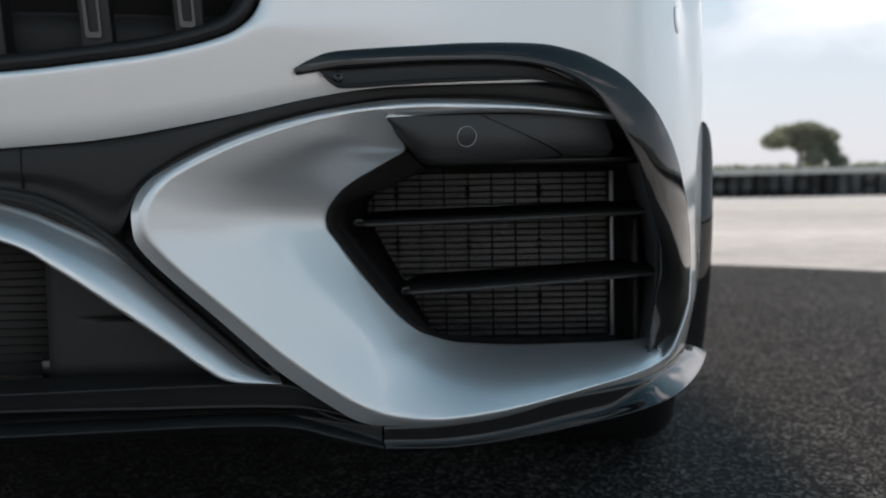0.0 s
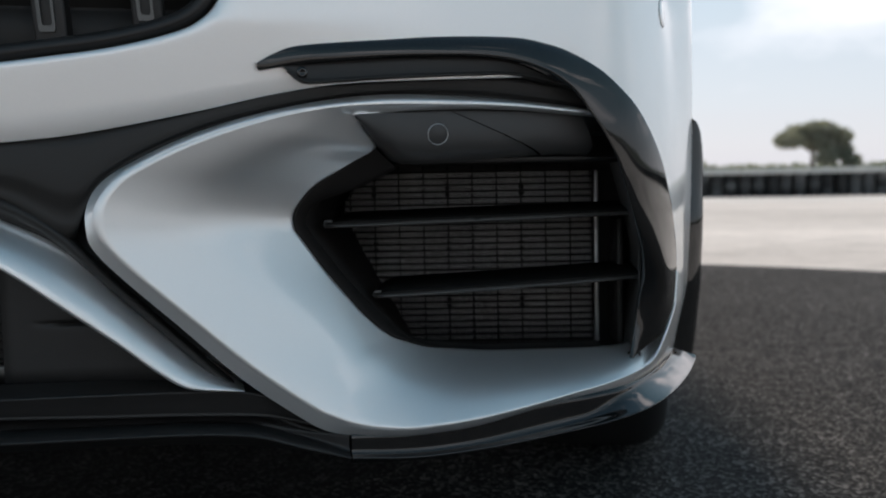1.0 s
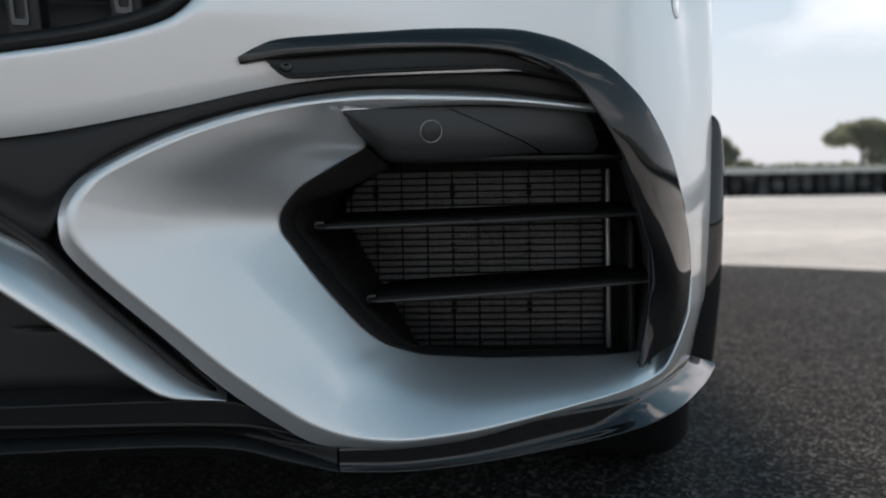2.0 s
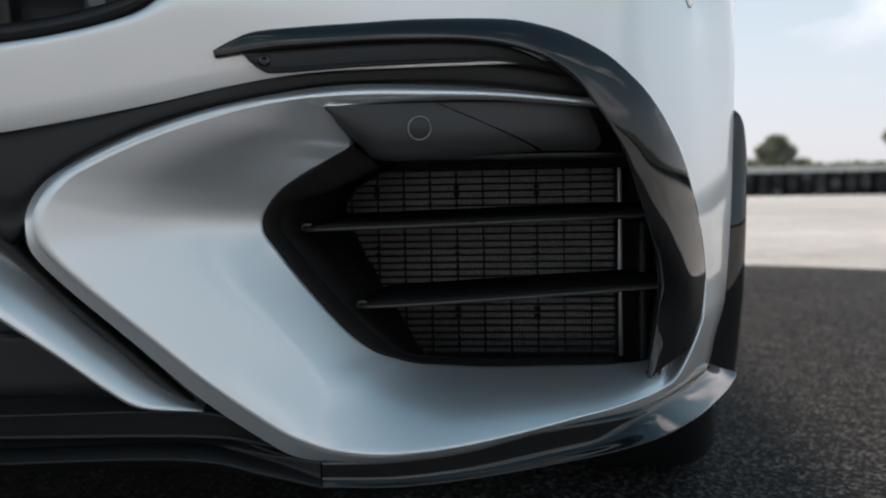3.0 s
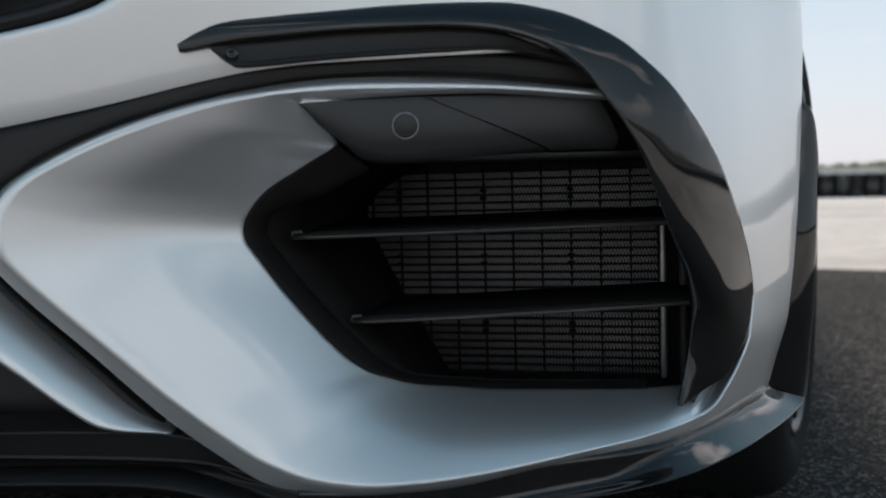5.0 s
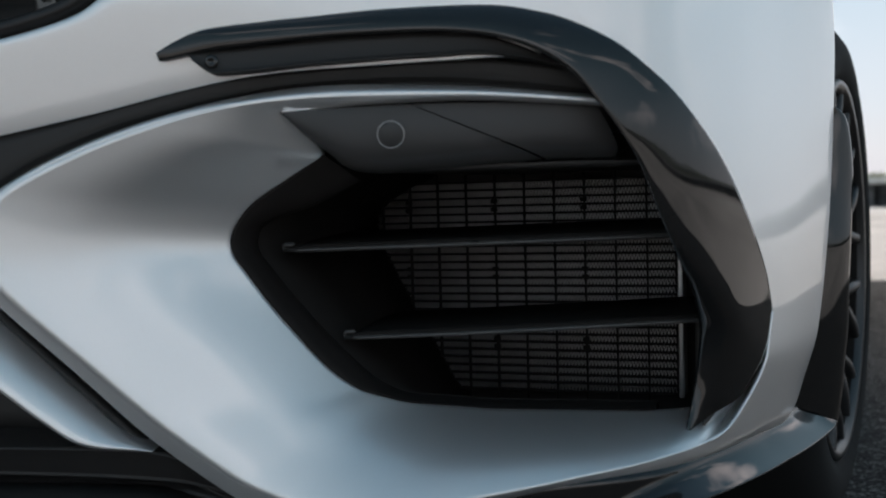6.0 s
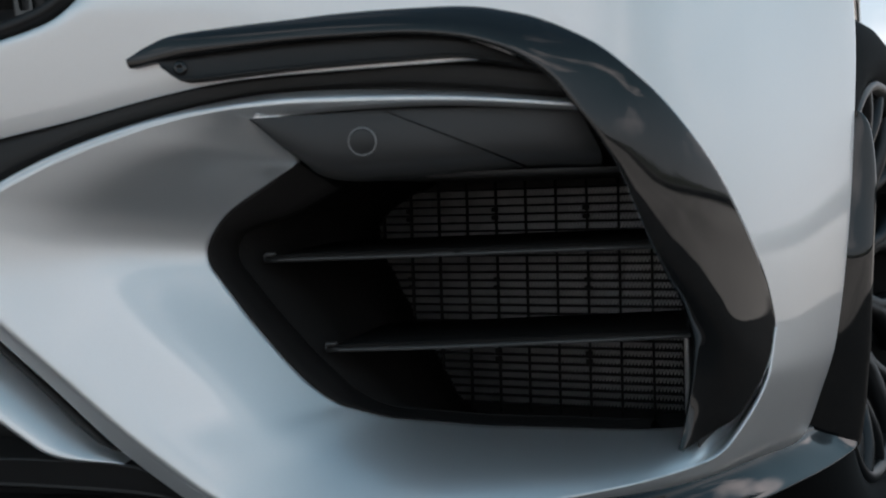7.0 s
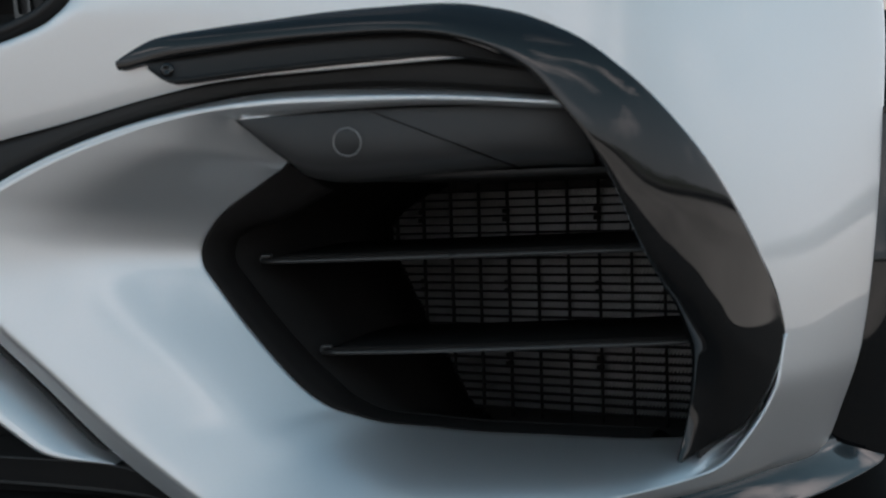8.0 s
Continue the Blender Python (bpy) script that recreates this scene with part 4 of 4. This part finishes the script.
def make_flare():
    """Upright gloss black strake on the edge of the wheel arch."""
    rows = []
    for x, z, w, r in curve([(0.3590, 0.522, 0.003, 0.001), (0.3588, 0.516, 0.012, 0.006), (0.3580, 0.500, 0.021, 0.010), (0.3565, 0.46, 0.030, 0.0125), (0.354, 0.42, 0.034, 0.0125), (0.349, 0.36, 0.037, 0.0145), (0.342, 0.31, 0.048, 0.0175), (0.338, 0.265, 0.056, 0.0195), (0.3355, 0.235, 0.061, 0.0215), (0.3345, 0.200, 0.060, 0.0225)], 50):
        y0, g = nose(x)
        k = 1 / math.hypot(g, 1)
        t, nn = Vector((k, g * k, 0)), Vector((g * k, -k, 0))
        p = on(x, z, lean(x, z, False)) + Vector((0, 0.6 * max(0.0, 1.425 - y0), 0))
        rows.append([p + t * a * w + nn * b * r for a, b in ((-0.05, -0.55), (0, -0.35), (0.1, -0.15), (0.2, 0.06), (0.35, 0.36), (0.5, 0.62), (0.65, 0.82), (0.8, 0.95), (0.92, 1.0), (1.0, 0.85), (1.02, 0.4), (1.0, -0.4))])
    part("arch_strake", grid_mesh(rows), GLOSS, car, "gloss black strake on the wheel arch edge")


make_flare()


def make_grille():
    """Lower edge of the big grille: rounded rim, dark plates and upright slats."""
    path = [(-0.63, 0.552), (-0.50, 0.554), (-0.387, 0.559), (-0.295, 0.571), (-0.248, 0.580), (-0.209, 0.592), (-0.189, 0.603), (-0.175, 0.619), (-0.167, 0.646), (-0.160, 0.70), (-0.16, 0.76)]
    pts = curve(path, 90)
    rows = []
    for i, (x, z) in enumerate(pts):
        a, b = pts[max(i - 1, 0)], pts[min(i + 1, len(pts) - 1)]
        t = Vector((b[0] - a[0], b[1] - a[1])).normalized()
        k = Vector((-t.y, t.x))
        ring = []
        for o, d in ((-0.004, -0.02), (-0.001, -0.008), (0.002, -0.004), (0.006, -0.003), (0.010, -0.007), (0.013, -0.016), (0.014, -0.05)):
            ring.append(on(x + k.x * o, z + k.y * o, d + lean(x, z)))
        rows.append(ring)
    part("grille_rim", grid_mesh(rows), SILL, car, "satin black rim of the main grille")
    rows = [[on(x, z, -0.095) for z in (0.54, 0.60, 0.615, 0.624, 0.626, 0.80)] for x in np.linspace(-0.63, -0.15, 18)]
    for row in rows:
        for j in (3, 4, 5):
            row[j] += Vector((0, 0.035, 0))
    part("grille_plate", grid_mesh(rows, flip=True), MATTE, car, "dark plates behind the main grille", thick=0.003)
    for x, zb in ((-0.505, 0.577), (-0.4135, 0.583), (-0.322, 0.590), (-0.241, 0.602)):
        y, g = nose(x)
        rot = Matrix.Translation((x, y + 0.045, zb)) @ Matrix.Rotation(math.atan(g) * 0.6, 4, "Z") @ Matrix.Rotation(radians(-4), 4, "Y")
        bm = bmesh.new()
        box(bm, -0.013, 0.0, -0.012, 0.016, 0.035, 0.19, 0.003)
        bm.transform(rot)
        s = part("grille_slat", bm, SILL, car, "black upright grille slat with dark chrome inlay")
        outer = [(-0.0085, 0.19), (-0.0083, 0.05), (-0.0078, 0.004), (-0.0066, 0.001), (0.0056, 0.0), (0.0070, 0.003), (0.0070, 0.19)]
        inner = [(-0.0050, 0.19), (-0.0048, 0.05), (-0.0045, 0.009), (-0.0036, 0.0065), (0.0032, 0.0055), (0.0044, 0.008), (0.0047, 0.19)]
        rows = []
        for (a, b), (c, d) in zip(outer, inner):
            rows.append([Vector((a, 0.0, b)), Vector((a, -0.004, b)), Vector((c, -0.004, d)), Vector((c, 0.0, d))])
        bm = grid_mesh(rows)
        bm.transform(rot)
        part("slat_inlay", bm, CHROME, s, "dark chrome inlay", flat=True)


make_grille()


def make_side_sensor():
    x, z = 0.292, 0.634
    y, g = nose(x)
    rot = Matrix.Translation(on(x, z, lean(x, z))) @ Matrix.Rotation(math.atan(g), 4, "Z") @ Matrix.Rotation(math.pi / 2 - 0.05, 4, "X")
    rows = []
    for r, h in ((0.0, 0.0006), (0.0149, 0.0006), (0.0155, 0.0001), (0.016, -0.003)):
        rows.append([rot @ Vector((r * math.cos(a), r * math.sin(a), h)) for a in np.linspace(0, 2 * math.pi, 41)[:-1]])
    s = part("side_sensor", grid_mesh(rows, closed_v=True), SILVER, car, "silver painted round sensor cover")
    rows = []
    for r, h in ((0.0155, -0.001), (0.0157, 0.0004), (0.0162, 0.0004), (0.0164, -0.002)):
        rows.append([rot @ Vector((r * math.cos(a), r * math.sin(a), h)) for a in np.linspace(0, 2 * math.pi, 41)[:-1]])
    part("sensor_gap", grid_mesh(rows, closed_v=True), MATTE, s)


make_side_sensor()


# ---- wheel, built with its axis along x, outer face at x = 0 ----
def make_wheel(place):
    prof = [(-0.02, 0.240), (-0.006, 0.246), (0.002, 0.256), (0.005, 0.273), (0.001, 0.295), (-0.010, 0.311), (-0.026, 0.323), (-0.050, 0.329), (-0.14, 0.331), (-0.230, 0.329), (-0.256, 0.319), (-0.276, 0.294), (-0.274, 0.262), (-0.25, 0.241)]
    rows = []
    for i in range(96):
        a = 2 * math.pi * i / 96
        rows.append([Vector((x, r * math.cos(a), r * math.sin(a))) for x, r in prof])
    tyre = part("wheel", grid_mesh(rows, closed_u=True), RUBBER, car, "low-profile black tyre on dark alloy wheel")
    rprof = [(-0.024, 0.241), (-0.004, 0.2475), (0.001, 0.244), (0.000, 0.237), (-0.010, 0.2325), (-0.020, 0.230), (-0.05, 0.227), (-0.25, 0.223)]
    rows = []
    for i in range(96):
        a = 2 * math.pi * i / 96
        rows.append([Vector((x, r * math.cos(a), r * math.sin(a))) for x, r in rprof])
    part("rim", grid_mesh([r[:5] for r in rows], closed_u=True), RIM, tyre, "gunmetal alloy rim lip")
    part("rim_barrel", grid_mesh([r[4:] for r in rows], closed_u=True), DUCT, tyre, "dark inner barrel of the rim")
    me = None
    for k in range(10):
        if me is None:
            bm = bmesh.new()
            for side in (-1, 1):
                rows = []
                for j in range(17):
                    t = j / 16
                    r = 0.06 + 0.172 * t
                    off = side * (0.0035 + 0.036 * max(0.0, (t - 0.52) / 0.48) ** 0.9)
                    w = 0.0105 - 0.003 * t
                    x = -0.045 + 0.040 * smooth(t * 1.1)
                    rows.append([Vector((x - 0.03, off - w, r)), Vector((x - 0.003, off - w, r)), Vector((x, off - w * 0.5, r)), Vector((x, off + w * 0.5, r)), Vector((x - 0.003, off + w, r)), Vector((x - 0.03, off + w, r))])
                g = grid_mesh(rows, closed_v=True)
                tmp = bpy.data.meshes.new("tmp")
                g.to_mesh(tmp)
                g.free()
                bm.from_mesh(tmp)
                bpy.data.meshes.remove(tmp)
            s = part("spoke", bm, RIM, tyre)
            me = s.data
        else:
            s = new("spoke", me)
            s.parent = tyre
        s.rotation_euler = (2 * math.pi * k / 10 - 0.03, 0, 0)
    rows = []
    for r, x in ((0.0, -0.028), (0.03, -0.028), (0.034, -0.034), (0.072, -0.040), (0.075, -0.07)):
        rows.append([Vector((x, r * math.cos(a), r * math.sin(a))) for a in np.linspace(0, 2 * math.pi, 25)[:-1]])
    part("hub", grid_mesh(rows, closed_v=True), RIM, tyre)
    rows = []
    for r, x in ((0.05, -0.12), (0.20, -0.12), (0.205, -0.135), (0.20, -0.15), (0.05, -0.15)):
        rows.append([Vector((x, r * math.cos(a), r * math.sin(a))) for a in np.linspace(0, 2 * math.pi, 49)[:-1]])
    part("brake_disc", grid_mesh(rows, closed_v=True), STEEL, tyre, "grey steel brake disc")
    tyre.matrix_basis = place
    return tyre


wheel = make_wheel(pose(0.385, 1.782, 0.331, 0, 0, -10.2))


# ---- the rest of the body, plain, behind the nose ----
MID = -0.63


def make_body():
    stations = [(1.50, 0.345, 0.70, 0.84, 0.90), (1.65, 0.352, 0.72, 0.87, 0.93), (1.85, 0.357, 0.735, 0.90, 0.96), (2.10, 0.36, 0.70, 0.92, 0.99), (2.24, 0.36, 0.50, 0.93, 1.01), (2.30, 0.36, 0.22, 0.93, 1.02), (2.9, 0.36, 0.20, 0.95, 1.22), (3.4, 0.355, 0.20, 0.96, 1.33), (4.05, 0.36, 0.22, 0.98, 1.30), (4.10, 0.362, 0.55, 0.98, 1.29), (4.45, 0.365, 0.72, 0.98, 1.22), (4.80, 0.36, 0.55, 0.98, 1.12), (4.86, 0.355, 0.30, 0.98, 1.10), (5.2, 0.33, 0.32, 0.97, 1.0), (5.45, 0.26, 0.36, 0.92, 0.94)]
    rows = []
    for y, xe, zs, zb, zr in stations:
        half = xe - MID
        prof = [(1.0, zs), (1.0, (zs + zb) / 2), (0.985, zb - 0.04), (0.93, zb), (0.80, zb + (zr - zb) * 0.35), (0.62, zb + (zr - zb) * 0.9), (0.3, zr), (0.0, zr + 0.01)]
        right = [Vector((MID + half * u, y, z)) for u, z in prof]
        left = [Vector((MID - half * u, y, z)) for u, z in reversed(prof[:-1])]
        rows.append(right + left)
    part("body", grid_mesh(rows), SILVER, car, "silver painted body behind the bumper", thick=0.004)
    # bonnet from the top of the bumper back to the body
    rows = []
    for u in np.linspace(-1, 1, 41):
        x = MID + (0.345 - MID) * u
        xr = x if x > MID else 2 * MID - x
        front = on(xr, 0.752, -0.5 * 0.072 ** 1.3)
        zr = 0.84 + 0.07 * (1 - abs(u) ** 3)
        back = Vector((x, 1.56, zr))
        f = Vector((x, front.y, front.z))
        rows.append([f + (back - f) * t + Vector((0, 0, 0.035 * math.sin(math.pi * t))) for t in np.linspace(0, 1, 9)])
    part("bonnet", grid_mesh(rows), SILVER, car, "silver painted bonnet", thick=0.004)
    rows = [[Vector((x, y, 0.20 if y < 1.3 else 0.15)) for x in np.linspace(2 * MID - e, e, 9)] for y, e in ((1.15, 0.05), (1.35, 0.16), (2.2, 0.06), (2.35, 0.30), (4.0, 0.30), (4.1, 0.05), (4.9, 0.05), (5.35, 0.2))]
    part("underbody", grid_mesh(rows, flip=True), DEEP, car, thick=0.02)
    rows = []
    for k in range(17):
        a = 0.5 + (math.pi - 0.5) * k / 16
        rows.append([Vector((x, 1.80 - 0.42 * math.cos(a), 0.335 + 0.36 * math.sin(a))) for x in (0.29, 0.10, -0.05)])
    part("arch_liner", grid_mesh(rows), DEEP, car, thick=0.003)
    bm = bmesh.new()
    box(bm, MID, 1.40, 0.2, 0.02, 1.42, 0.80)
    part("bulkhead", bm, DEEP, car)
    bm = bmesh.new()
    box(bm, -0.05, 1.42, 0.16, -0.045, 2.25, 0.85)
    part("inner_arch", bm, DEEP, car)


make_body()


def mirror_half():
    """The car's other half, out of the same meshes."""
    flip = Matrix.Translation((2 * MID, 0, 0)) @ Matrix.Diagonal((-1, 1, 1, 1))
    whole = {"body", "bonnet", "underbody"}
    for ob in list(car.children):
        if ob.name.split(".")[0] in whole:
            continue
        twin = ob.copy()
        scene.collection.objects.link(twin)
        twin.parent = car
        twin.matrix_basis = flip @ ob.matrix_basis
        for kid in ob.children:
            if ob.name.startswith("radiator") or ob.name.startswith("centre_core"):
                continue
            k = kid.copy()
            scene.collection.objects.link(k)
            k.parent = twin


def rear_wheel(place):
    hub = wheel.copy()
    scene.collection.objects.link(hub)
    hub.matrix_basis = place
    for kid in wheel.children:
        k = kid.copy()
        scene.collection.objects.link(k)
        k.parent = hub


rear_wheel(pose(0.355, 4.46, 0.331))
mirror_half()
